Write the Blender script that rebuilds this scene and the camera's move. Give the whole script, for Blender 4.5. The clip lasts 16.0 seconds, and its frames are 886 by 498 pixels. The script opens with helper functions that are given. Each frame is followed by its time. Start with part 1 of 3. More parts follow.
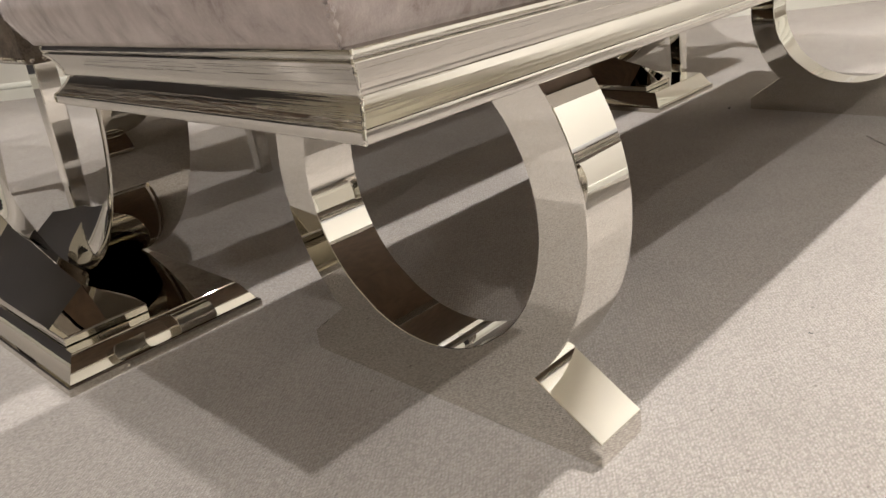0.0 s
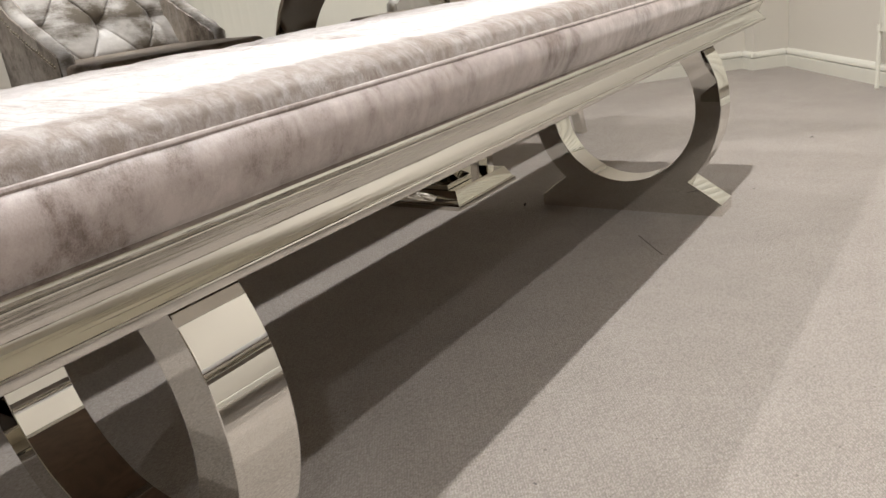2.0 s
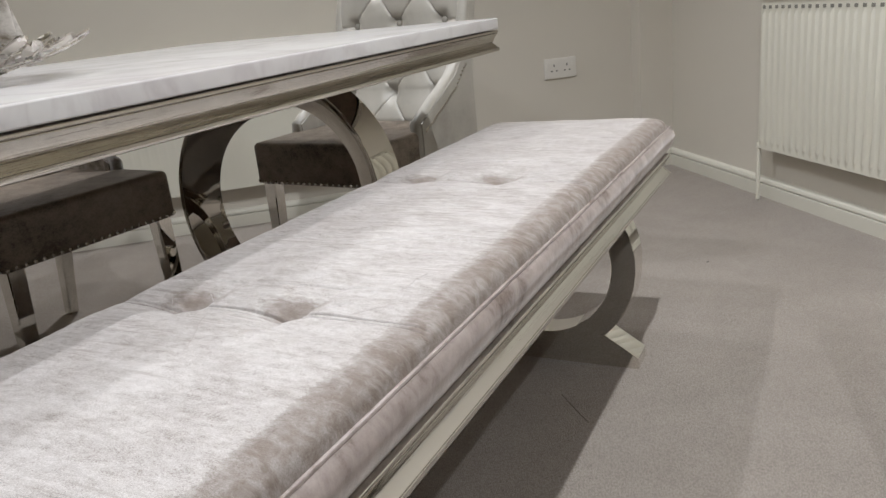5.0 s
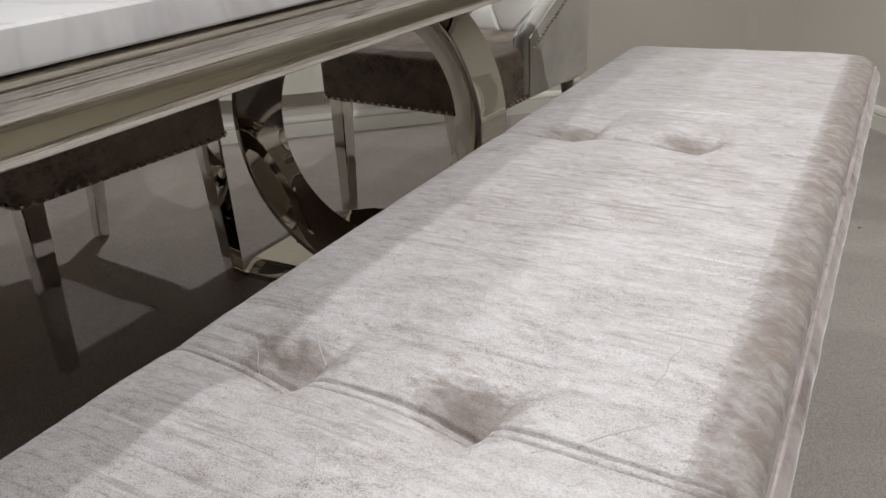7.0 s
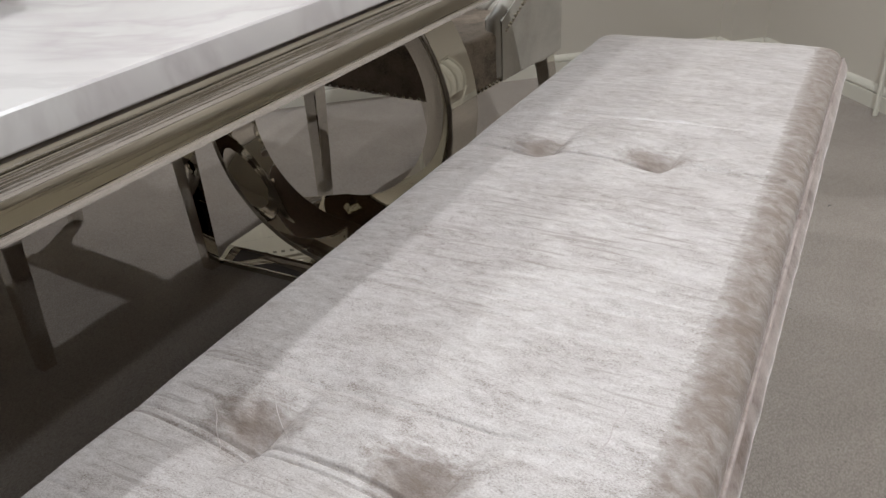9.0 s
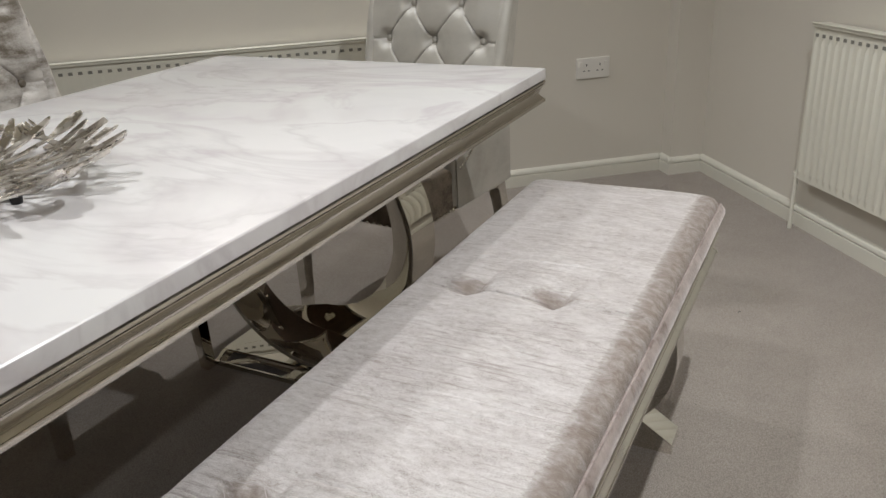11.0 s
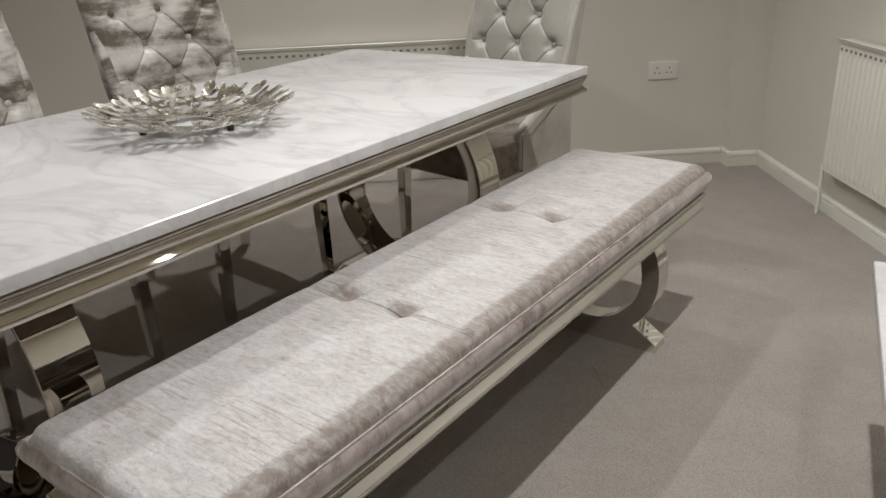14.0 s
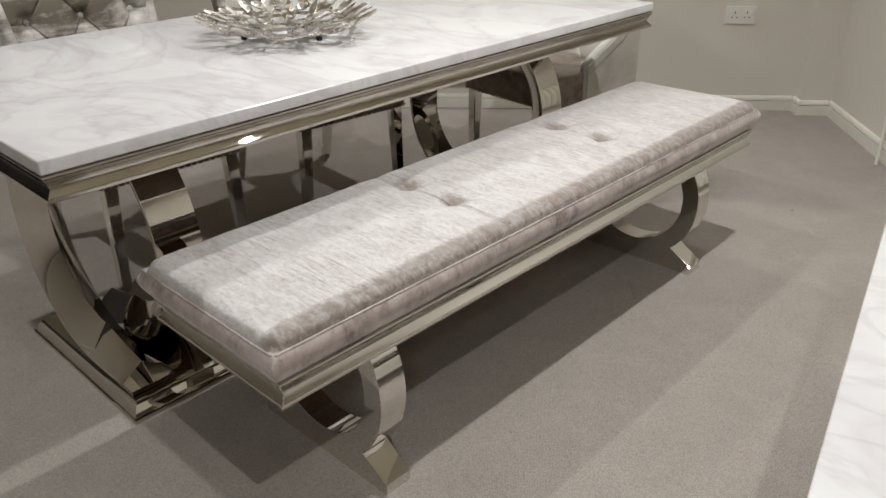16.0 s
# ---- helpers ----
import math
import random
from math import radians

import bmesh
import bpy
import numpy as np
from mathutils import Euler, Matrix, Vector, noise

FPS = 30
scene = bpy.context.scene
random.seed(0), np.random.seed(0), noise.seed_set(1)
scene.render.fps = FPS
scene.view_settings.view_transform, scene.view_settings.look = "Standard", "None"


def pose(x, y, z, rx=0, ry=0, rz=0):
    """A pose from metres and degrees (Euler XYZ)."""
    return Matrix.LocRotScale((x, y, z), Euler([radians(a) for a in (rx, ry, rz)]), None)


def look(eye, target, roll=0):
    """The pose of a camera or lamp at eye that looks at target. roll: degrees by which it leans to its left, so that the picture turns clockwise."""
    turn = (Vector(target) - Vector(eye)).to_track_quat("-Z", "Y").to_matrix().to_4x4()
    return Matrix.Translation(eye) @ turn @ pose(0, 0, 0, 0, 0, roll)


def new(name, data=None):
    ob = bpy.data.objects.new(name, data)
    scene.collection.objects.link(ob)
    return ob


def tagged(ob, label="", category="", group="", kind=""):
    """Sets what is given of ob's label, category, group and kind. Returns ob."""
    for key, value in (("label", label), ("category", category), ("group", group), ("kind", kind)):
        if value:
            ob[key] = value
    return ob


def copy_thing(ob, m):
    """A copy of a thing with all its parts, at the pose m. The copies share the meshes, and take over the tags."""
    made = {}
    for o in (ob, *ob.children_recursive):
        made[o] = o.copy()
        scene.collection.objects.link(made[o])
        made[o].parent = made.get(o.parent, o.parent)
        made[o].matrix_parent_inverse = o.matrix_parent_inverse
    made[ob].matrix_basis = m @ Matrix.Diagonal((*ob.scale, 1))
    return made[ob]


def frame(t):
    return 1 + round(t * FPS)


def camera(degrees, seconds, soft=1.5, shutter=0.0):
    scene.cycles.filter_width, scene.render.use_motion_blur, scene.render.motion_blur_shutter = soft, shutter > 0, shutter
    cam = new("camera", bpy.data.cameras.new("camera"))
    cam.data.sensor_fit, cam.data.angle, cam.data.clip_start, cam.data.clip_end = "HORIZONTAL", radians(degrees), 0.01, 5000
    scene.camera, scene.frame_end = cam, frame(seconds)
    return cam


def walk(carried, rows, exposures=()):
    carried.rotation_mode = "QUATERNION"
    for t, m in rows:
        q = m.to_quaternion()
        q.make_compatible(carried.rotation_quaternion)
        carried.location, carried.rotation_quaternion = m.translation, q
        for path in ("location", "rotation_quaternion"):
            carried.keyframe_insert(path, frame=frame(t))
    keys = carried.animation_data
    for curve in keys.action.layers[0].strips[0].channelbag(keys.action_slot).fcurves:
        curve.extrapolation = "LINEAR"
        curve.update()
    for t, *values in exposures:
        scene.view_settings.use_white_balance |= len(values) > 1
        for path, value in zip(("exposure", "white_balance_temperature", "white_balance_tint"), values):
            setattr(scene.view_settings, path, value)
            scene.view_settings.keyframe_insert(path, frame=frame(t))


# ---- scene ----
cam = camera(59.3, 16.0)
PATH = [
    (0, (0.509, -0.261, 0.482), (-0.822, 1.028, -0.273), -7.5),
    (0.5, (0.519, -0.248, 0.492), (-0.788, 1.068, -0.256), -7.8),
    (1, (0.555, -0.197, 0.513), (-0.707, 1.174, -0.214), -8.0),
    (1.5, (0.599, -0.126, 0.537), (-0.599, 1.317, -0.158), -7.8),
    (2, (0.631, -0.076, 0.572), (-0.494, 1.436, -0.098), -7.6),
    (2.5, (0.642, -0.041, 0.6), (-0.41, 1.532, -0.046), -7.3),
    (3, (0.658, -0.016, 0.625), (-0.333, 1.602, -0.006), -7.0),
    (5.5, (0.436, -0.001, 0.84), (-0.442, 1.689, 0.228), -5.8),
    (6, (0.313, 0.128, 0.841), (-0.59, 1.785, 0.178), -5.2),
    (6.5, (0.228, 0.232, 0.829), (-0.687, 1.843, 0.077), -4.3),
    (7, (0.207, 0.264, 0.821), (-0.705, 1.828, -0.03), -3.3),
    (7.5, (0.192, 0.277, 0.807), (-0.707, 1.801, -0.125), -2.5),
    (8, (0.188, 0.28, 0.8), (-0.7, 1.781, -0.179), -2.3),
    (8.5, (0.194, 0.281, 0.821), (-0.681, 1.782, -0.169), -2.8),
    (9, (0.219, 0.306, 0.902), (-0.637, 1.83, -0.07), -3.7),
    (9.5, (0.259, 0.335, 0.965), (-0.573, 1.898, 0.035), -4.1),
    (12, (0.525, -0.096, 1.167), (-0.403, 1.519, 0.437), -3.8),
    (12.5, (0.604, -0.163, 1.178), (-0.408, 1.395, 0.437), -3.6),
    (13, (0.7, -0.208, 1.189), (-0.355, 1.313, 0.431), -3.4),
    (13.5, (0.797, -0.301, 1.21), (-0.286, 1.198, 0.449), -3.1),
    (14, (0.896, -0.403, 1.209), (-0.221, 1.062, 0.43), -2.6),
    (14.5, (0.958, -0.472, 1.191), (-0.196, 0.949, 0.385), -2.3),
    (15, (0.991, -0.524, 1.189), (-0.2, 0.845, 0.346), -1.8),
    (15.5, (1.046, -0.565, 1.202), (-0.171, 0.755, 0.322), -1.2),
    (16, (1.114, -0.571, 1.216), (-0.117, 0.719, 0.309), -0.7),
]
EXPOSURE = [(0.0, 1.05, 5900, 11), (1.5, 0.69, 5900, 11), (2.5, 0.31, 5850, 11), (3.0, 0.16, 5800, 10), (5.5, -0.24, 5650, 10), (8.0, -0.40, 5650, 10), (9.5, -0.40, 5680, 10), (12.0, -0.36, 5800, 9), (14.0, -0.34, 5800, 9), (16.0, -0.13, 5800, 9)]
walk(cam, [(t, look(eye, target, roll)) for t, eye, target, roll in PATH], EXPOSURE)

# ---- world and lamps ----
CEIL = 2.40
world = bpy.data.worlds.new("world")
scene.world = world
world.use_nodes = True
world.node_tree.nodes["Background"].inputs[0].default_value = (0.02, 0.02, 0.025, 1)
world.node_tree.nodes["Background"].inputs[1].default_value = 0.2
WARM = (1.0, 0.935, 0.84)
# ceiling downlights: x, y, watts; the last row is unseen fill, added
SPOTS = [
    (0.46, 1.31, 160), (1.50, -0.36, 94), (-0.70, 0.72, 66), (-1.55, 2.20, 80), (1.33, 1.95, 80),
    (0.39, -2.60, 68), (-1.50, -0.50, 88), (2.05, -1.75, 92),
]


# ---- materials ----
def material(name):
    m = bpy.data.materials.new(name)
    m.use_nodes = True
    nt = m.node_tree
    return m, nt, nt.nodes["Principled BSDF"]


def ramp(nt, fac, stops):
    r = nt.nodes.new("ShaderNodeValToRGB")
    while len(r.color_ramp.elements) < len(stops):
        r.color_ramp.elements.new(0.5)
    for e, (p, c) in zip(r.color_ramp.elements, stops):
        e.position = p
        e.color = (*c, 1)
    nt.links.new(fac, r.inputs[0])
    return r.outputs[0]


def coords(nt, scale=(1, 1, 1), turn=(0, 0, 0)):
    tc = nt.nodes.new("ShaderNodeTexCoord")
    mp = nt.nodes.new("ShaderNodeMapping")
    mp.inputs["Scale"].default_value = scale
    mp.inputs["Rotation"].default_value = turn
    nt.links.new(tc.outputs["Object"], mp.inputs[0])
    return mp.outputs[0]


def noise_tex(nt, vec, scale, detail=4, rough=0.55, dist=0.0):
    n = nt.nodes.new("ShaderNodeTexNoise")
    n.inputs["Scale"].default_value = scale
    n.inputs["Detail"].default_value = detail
    n.inputs["Roughness"].default_value = rough
    n.inputs["Distortion"].default_value = dist
    nt.links.new(vec, n.inputs["Vector"])
    return n.outputs["Fac"]


def bump(nt, bsdf, height, strength, distance, into=None):
    b = nt.nodes.new("ShaderNodeBump")
    b.inputs["Strength"].default_value = strength
    b.inputs["Distance"].default_value = distance
    nt.links.new(height, b.inputs["Height"])
    if into is not None:
        nt.links.new(into, b.inputs["Normal"])
    nt.links.new(b.outputs[0], bsdf.inputs["Normal"])
    return b.outputs[0]


def math_node(nt, op, a, b):
    m = nt.nodes.new("ShaderNodeMath")
    m.operation = op
    for i, v in enumerate((a, b)):
        if isinstance(v, (int, float)):
            m.inputs[i].default_value = v
        else:
            nt.links.new(v, m.inputs[i])
    return m.outputs[0]


def mix_rgb(nt, fac, a, b, mode="MIX"):
    m = nt.nodes.new("ShaderNodeMix")
    m.data_type, m.blend_type = "RGBA", mode
    for sock, v in ((m.inputs[0], fac), (m.inputs[6], a), (m.inputs[7], b)):
        if isinstance(v, (int, float)):
            sock.default_value = v
        elif isinstance(v, tuple):
            sock.default_value = (*v, 1)
        else:
            nt.links.new(v, sock)
    return m.outputs[2]


def plain(name, colour, rough=0.5, metal=0.0, grain=0.04, scale=30, bump_d=0.0):
    m, nt, b = material(name)
    v = coords(nt)
    f = noise_tex(nt, v, scale)
    lo = tuple(c * (1 - grain) for c in colour)
    hi = tuple(min(1, c * (1 + grain)) for c in colour)
    nt.links.new(ramp(nt, f, [(0.3, lo), (0.7, hi)]), b.inputs["Base Color"])
    b.inputs["Roughness"].default_value = rough
    b.inputs["Metallic"].default_value = metal
    if bump_d:
        bump(nt, b, f, 0.4, bump_d)
    return m


def chrome_material(name, tint, rough=0.022, wave=0.0004, drawn=0.0):
    m, nt, b = material(name)
    v = coords(nt)
    b.inputs["Metallic"].default_value = 1.0
    soft = noise_tex(nt, v, 9, 2, 0.4)
    smudge = noise_tex(nt, v, 35, 4, 0.6)
    nt.links.new(ramp(nt, soft, [(0.3, tuple(c * 0.97 for c in tint)), (0.7, tint)]), b.inputs["Base Color"])
    nt.links.new(math_node(nt, "MULTIPLY", ramp(nt, smudge, [(0.45, (0.6, 0.6, 0.6)), (0.75, (1.7, 1.7, 1.7))]), rough), b.inputs["Roughness"])
    n1 = bump(nt, b, soft, 0.35, wave)
    if drawn:
        # faint lines left along the length by the rolling
        lines = noise_tex(nt, coords(nt, (0.7, 0.7, 60)), 4, 3, 0.6)
        bump(nt, b, lines, 0.5, drawn, n1)
    return m


def velvet_material(name, light, dark, along, scale=1.0, contrast=1.0, relief=1.0, sheen_amount=0.42, edge_shade=None, parts=(0.28, 0.24, 0.48), middle=0.5, grain=0.30, lustre=0.05, stitches=(), even=2.5, spread=0.36):
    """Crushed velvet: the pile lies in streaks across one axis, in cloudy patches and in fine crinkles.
    (x0, x1, y0, y1, width) bounds a border painted darker, as velvet shades on a rolled edge."""
    m, nt, b = material(name)
    info = nt.nodes.new("ShaderNodeObjectInfo")

    def shifted(sc):
        off = nt.nodes.new("ShaderNodeVectorMath")
        off.operation = "ADD"
        nt.links.new(coords(nt, sc), off.inputs[0])
        nt.links.new(math_node(nt, "MULTIPLY", info.outputs["Random"], 7.0), off.inputs[1])
        return off.outputs[0]
    streak = noise_tex(nt, shifted(along), 6 * scale, 5, 0.6, 0.5)
    cloud = noise_tex(nt, shifted((1, 1, 1)), 7 * scale, 4, 0.55, 0.8)
    crinkle = noise_tex(nt, shifted(tuple(0.6 + 0.16 * a for a in along)), 55 * scale, 5, 0.68, 0.25)
    fibre = noise_tex(nt, shifted(tuple(0.8 + 0.15 * a for a in along)), 400 * scale, 2, 0.8)
    f = math_node(nt, "ADD", math_node(nt, "MULTIPLY", streak, parts[0]), math_node(nt, "MULTIPLY", cloud, parts[1]))
    f = math_node(nt, "ADD", f, math_node(nt, "MULTIPLY", crinkle, parts[2]))
    g = math_node(nt, "ADD", f, math_node(nt, "MULTIPLY", math_node(nt, "SUBTRACT", fibre, 0.5), grain))
    # crushed: mask of shade painted in at the edge, the lines and the stitches
    crushed = None
    if edge_shade:
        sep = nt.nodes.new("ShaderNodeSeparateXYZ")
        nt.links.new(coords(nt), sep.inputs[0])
        dx = math_node(nt, "MINIMUM", math_node(nt, "SUBTRACT", sep.outputs[0], edge_shade[0]), math_node(nt, "SUBTRACT", edge_shade[1], sep.outputs[0]))
        dy = math_node(nt, "MINIMUM", math_node(nt, "SUBTRACT", sep.outputs[1], edge_shade[2]), math_node(nt, "SUBTRACT", edge_shade[3], sep.outputs[1]))
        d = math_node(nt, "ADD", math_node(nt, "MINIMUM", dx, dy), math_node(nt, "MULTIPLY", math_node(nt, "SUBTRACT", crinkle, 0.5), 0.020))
        # shade painted in along the rolled edge, fading far over the top
        crushed = ramp(nt, math_node(nt, "DIVIDE", d, edge_shade[4]), [(0.40, (1, 1, 1)), (0.75, (0.85, 0.85, 0.85)), (1.2, (0.34, 0.34, 0.34)), (4.8, (0, 0, 0))])
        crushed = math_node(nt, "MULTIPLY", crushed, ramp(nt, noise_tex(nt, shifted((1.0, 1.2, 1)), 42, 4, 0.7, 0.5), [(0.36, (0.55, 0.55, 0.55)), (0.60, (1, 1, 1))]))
        # thin lines across the pad, in loose bunches, painted dark for shaded creases
        thin = ramp(nt, noise_tex(nt, shifted((1.3, 26, 1)), 8, 3, 0.5, 0.4), [(0.36, (1, 1, 1)), (0.43, (0, 0, 0))])
        bunch = ramp(nt, noise_tex(nt, shifted((1.0, 1.6, 1)), 3.4, 2, 0.5), [(0.46, (0, 0, 0)), (0.58, (0.42, 0.42, 0.42))])
        crushed = math_node(nt, "MAXIMUM", crushed, math_node(nt, "MULTIPLY", thin, bunch))
        # the pocket behind each stitch painted darker, as if in shade
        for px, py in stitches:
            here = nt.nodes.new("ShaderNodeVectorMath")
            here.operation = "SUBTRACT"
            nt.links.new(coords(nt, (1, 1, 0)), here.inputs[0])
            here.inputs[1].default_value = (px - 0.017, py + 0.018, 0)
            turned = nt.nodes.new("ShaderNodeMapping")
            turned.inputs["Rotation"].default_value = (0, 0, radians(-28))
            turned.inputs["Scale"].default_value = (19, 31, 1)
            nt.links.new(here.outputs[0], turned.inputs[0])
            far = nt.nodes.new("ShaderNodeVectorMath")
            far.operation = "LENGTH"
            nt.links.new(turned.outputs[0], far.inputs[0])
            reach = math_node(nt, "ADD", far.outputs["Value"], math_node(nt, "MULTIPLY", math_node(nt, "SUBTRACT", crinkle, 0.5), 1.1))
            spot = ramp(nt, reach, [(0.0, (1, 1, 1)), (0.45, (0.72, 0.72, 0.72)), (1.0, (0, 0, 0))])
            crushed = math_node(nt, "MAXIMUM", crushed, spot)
    mid = tuple((a + 2 * c) / 3 for a, c in zip(dark, light))
    w = 0.11 / contrast
    colour = ramp(nt, g, [(middle - w, dark), (middle - 0.1 * w, mid), (middle + w, light)])
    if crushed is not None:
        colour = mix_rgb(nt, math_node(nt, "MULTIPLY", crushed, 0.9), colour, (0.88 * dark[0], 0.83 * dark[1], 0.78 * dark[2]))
    nt.links.new(colour, b.inputs["Base Color"])
    b.inputs["Roughness"].default_value = 0.6
    b.inputs["Sheen Weight"].default_value = min(1.0, even * sheen_amount)
    b.inputs["Sheen Roughness"].default_value = spread
    b.inputs["Sheen Tint"].default_value = (1, 0.97, 0.95, 1)
    n1 = bump(nt, b, f, 0.6 * relief, 0.0022)
    n2 = bump(nt, b, fibre, 0.4 * relief, 0.0005, n1)
    sheen = nt.nodes.new("ShaderNodeBsdfSheen")
    tone = ramp(nt, g, [(middle - w, tuple(sheen_amount * 0.40 * c for c in (1, 0.93, 0.9))), (middle + w, tuple(sheen_amount * 1.2 * c for c in (1, 0.98, 0.97)))])
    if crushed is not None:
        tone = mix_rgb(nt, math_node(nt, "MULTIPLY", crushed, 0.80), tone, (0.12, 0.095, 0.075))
    nt.links.new(tone, sheen.inputs["Color"])
    sheen.inputs["Roughness"].default_value = spread
    nt.links.new(n2, sheen.inputs["Normal"])
    add = nt.nodes.new("ShaderNodeAddShader")
    nt.links.new(b.outputs[0], add.inputs[0])
    nt.links.new(sheen.outputs[0], add.inputs[1])
    # the lying pile's broad lustre
    gloss = nt.nodes.new("ShaderNodeBsdfAnisotropic")
    gloss.inputs["Roughness"].default_value = 0.52
    shine = ramp(nt, g, [(middle - w, (0.25 * lustre, 0.23 * lustre, 0.22 * lustre)), (middle + 0.2 * w, (lustre, lustre, lustre)), (middle + 1.2 * w, (1.6 * lustre, 1.6 * lustre, 1.6 * lustre))])
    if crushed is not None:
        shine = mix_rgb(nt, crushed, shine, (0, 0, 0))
    nt.links.new(shine, gloss.inputs["Color"])
    nt.links.new(n2, gloss.inputs["Normal"])
    more = nt.nodes.new("ShaderNodeAddShader")
    nt.links.new(add.outputs[0], more.inputs[0])
    nt.links.new(gloss.outputs[0], more.inputs[1])
    nt.links.new(more.outputs[0], nt.nodes["Material Output"].inputs[0])
    return m


def marble_material(name):
    """White marble with soft grey-mauve veins that drift across the slab at two scales."""
    m, nt, b = material(name)
    v1 = coords(nt, (0.62, 1.0, 1), (0, 0, radians(-52)))
    v2 = coords(nt, (0.5, 1.1, 1), (0, 0, radians(-40)))
    broad = ramp(nt, noise_tex(nt, v1, 1.8, 4, 0.5, 1.4), [(0.40, (1, 1, 1)), (0.47, (0.93, 0.915, 0.92)), (0.50, (0.90, 0.88, 0.89)), (0.53, (0.96, 0.95, 0.955)), (0.60, (1, 1, 1))])
    fine = ramp(nt, noise_tex(nt, v2, 2.8, 5, 0.55, 1.8), [(0.455, (1, 1, 1)), (0.495, (0.885, 0.87, 0.877)), (0.51, (0.93, 0.92, 0.925)), (0.56, (1, 1, 1))])
    cloud = ramp(nt, noise_tex(nt, coords(nt), 2.2, 5, 0.6, 0.6), [(0.3, (0.56, 0.55, 0.547)), (0.5, (0.595, 0.585, 0.58)), (0.7, (0.62, 0.61, 0.603))])
    c = mix_rgb(nt, 1.0, mix_rgb(nt, 1.0, cloud, broad, "MULTIPLY"), fine, "MULTIPLY")
    nt.links.new(c, b.inputs["Base Color"])
    b.inputs["Roughness"].default_value = 0.20
    b.inputs["Specular IOR Level"].default_value = 0.45
    return m


def carpet_material():
    """Loop pile in rows, a few millimetres apart."""
    m, nt, b = material("carpet")
    v = coords(nt)
    vor = nt.nodes.new("ShaderNodeTexVoronoi")
    vor.inputs["Scale"].default_value = 340
    nt.links.new(coords(nt, (1.25, 0.62, 1), (0, 0, radians(-38))), vor.inputs["Vector"])
    tuft = vor.outputs["Distance"]
    w = nt.nodes.new("ShaderNodeTexWave")
    w.wave_type, w.bands_direction = "BANDS", "X"
    w.inputs["Scale"].default_value = 92
    w.inputs["Distortion"].default_value = 4.0
    w.inputs["Detail"].default_value = 3.0
    w.inputs["Detail Scale"].default_value = 4.0
    nt.links.new(coords(nt, (1, 1, 1), (0, 0, radians(-38))), w.inputs["Vector"])
    rows = w.outputs["Fac"]
    big = noise_tex(nt, v, 1.6, 3)
    tread = noise_tex(nt, v, 9, 4, 0.6)
    mid = noise_tex(nt, coords(nt, (1.5, 0.8, 1), (0, 0, radians(-38))), 260, 4, 0.8)
    base = ramp(nt, big, [(0.3, (0.428, 0.385, 0.345)), (0.7, (0.468, 0.424, 0.382))])
    base = mix_rgb(nt, 1.0, base, ramp(nt, tread, [(0.3, (0.93, 0.925, 0.92)), (0.7, (1.04, 1.04, 1.04))]), "MULTIPLY")
    fleck = ramp(nt, mid, [(0.29, (0.50, 0.48, 0.46)), (0.42, (0.95, 0.945, 0.94)), (0.70, (1.09, 1.09, 1.09))])
    h = math_node(nt, "ADD", math_node(nt, "MULTIPLY", rows, 0.16), math_node(nt, "MULTIPLY", math_node(nt, "SUBTRACT", 1.0, tuft), 0.62))
    h = math_node(nt, "ADD", h, math_node(nt, "MULTIPLY", mid, 0.2))
    pit = ramp(nt, h, [(0.35, (0.60, 0.585, 0.57)), (0.80, (1.06, 1.06, 1.06)), (1.0, (1.12, 1.12, 1.12))])
    spot = nt.nodes.new("ShaderNodeTexVoronoi")
    spot.inputs["Scale"].default_value = 46
    nt.links.new(coords(nt, (1.4, 0.8, 1), (0, 0, radians(20))), spot.inputs["Vector"])
    pick = nt.nodes.new("ShaderNodeSeparateColor")
    nt.links.new(spot.outputs["Color"], pick.inputs[0])
    near = ramp(nt, math_node(nt, "ADD", spot.outputs["Distance"], math_node(nt, "MULTIPLY", math_node(nt, "SUBTRACT", mid, 0.5), 0.18)), [(0.05, (1, 1, 1)), (0.13, (0, 0, 0))])
    speck = math_node(nt, "MULTIPLY", near, ramp(nt, pick.outputs[0], [(0.45, (0, 0, 0)), (1.0, (1, 1, 1))]))
    fleck = mix_rgb(nt, math_node(nt, "MULTIPLY", speck, 0.75), fleck, (0.40, 0.37, 0.34))
    c = mix_rgb(nt, 1.0, base, fleck, "MULTIPLY")
    nt.links.new(mix_rgb(nt, 0.75, c, pit, "MULTIPLY"), b.inputs["Base Color"])
    b.inputs["Roughness"].default_value = 0.95
    b.inputs["Specular IOR Level"].default_value = 0.1
    b.inputs["Sheen Weight"].default_value = 0.15
    n1 = bump(nt, b, h, 0.9, 0.0025)
    bump(nt, b, mid, 0.5, 0.002, n1)
    return m


def wall_material(name, colour):
    m, nt, b = material(name)
    v = coords(nt)
    big = noise_tex(nt, v, 1.2, 3)
    orange = noise_tex(nt, v, 240, 2)
    nt.links.new(ramp(nt, big, [(0.3, tuple(c * 0.965 for c in colour)), (0.7, colour)]), b.inputs["Base Color"])
    b.inputs["Roughness"].default_value = 0.75
    bump(nt, b, orange, 0.12, 0.0008)
    return m


def lamp_glass():
    m, nt, b = material("lamp_lens")
    b.inputs["Base Color"].default_value = (0.9, 0.88, 0.8, 1)
    b.inputs["Emission Color"].default_value = (*WARM, 1)
    b.inputs["Emission Strength"].default_value = 40.0
    return m


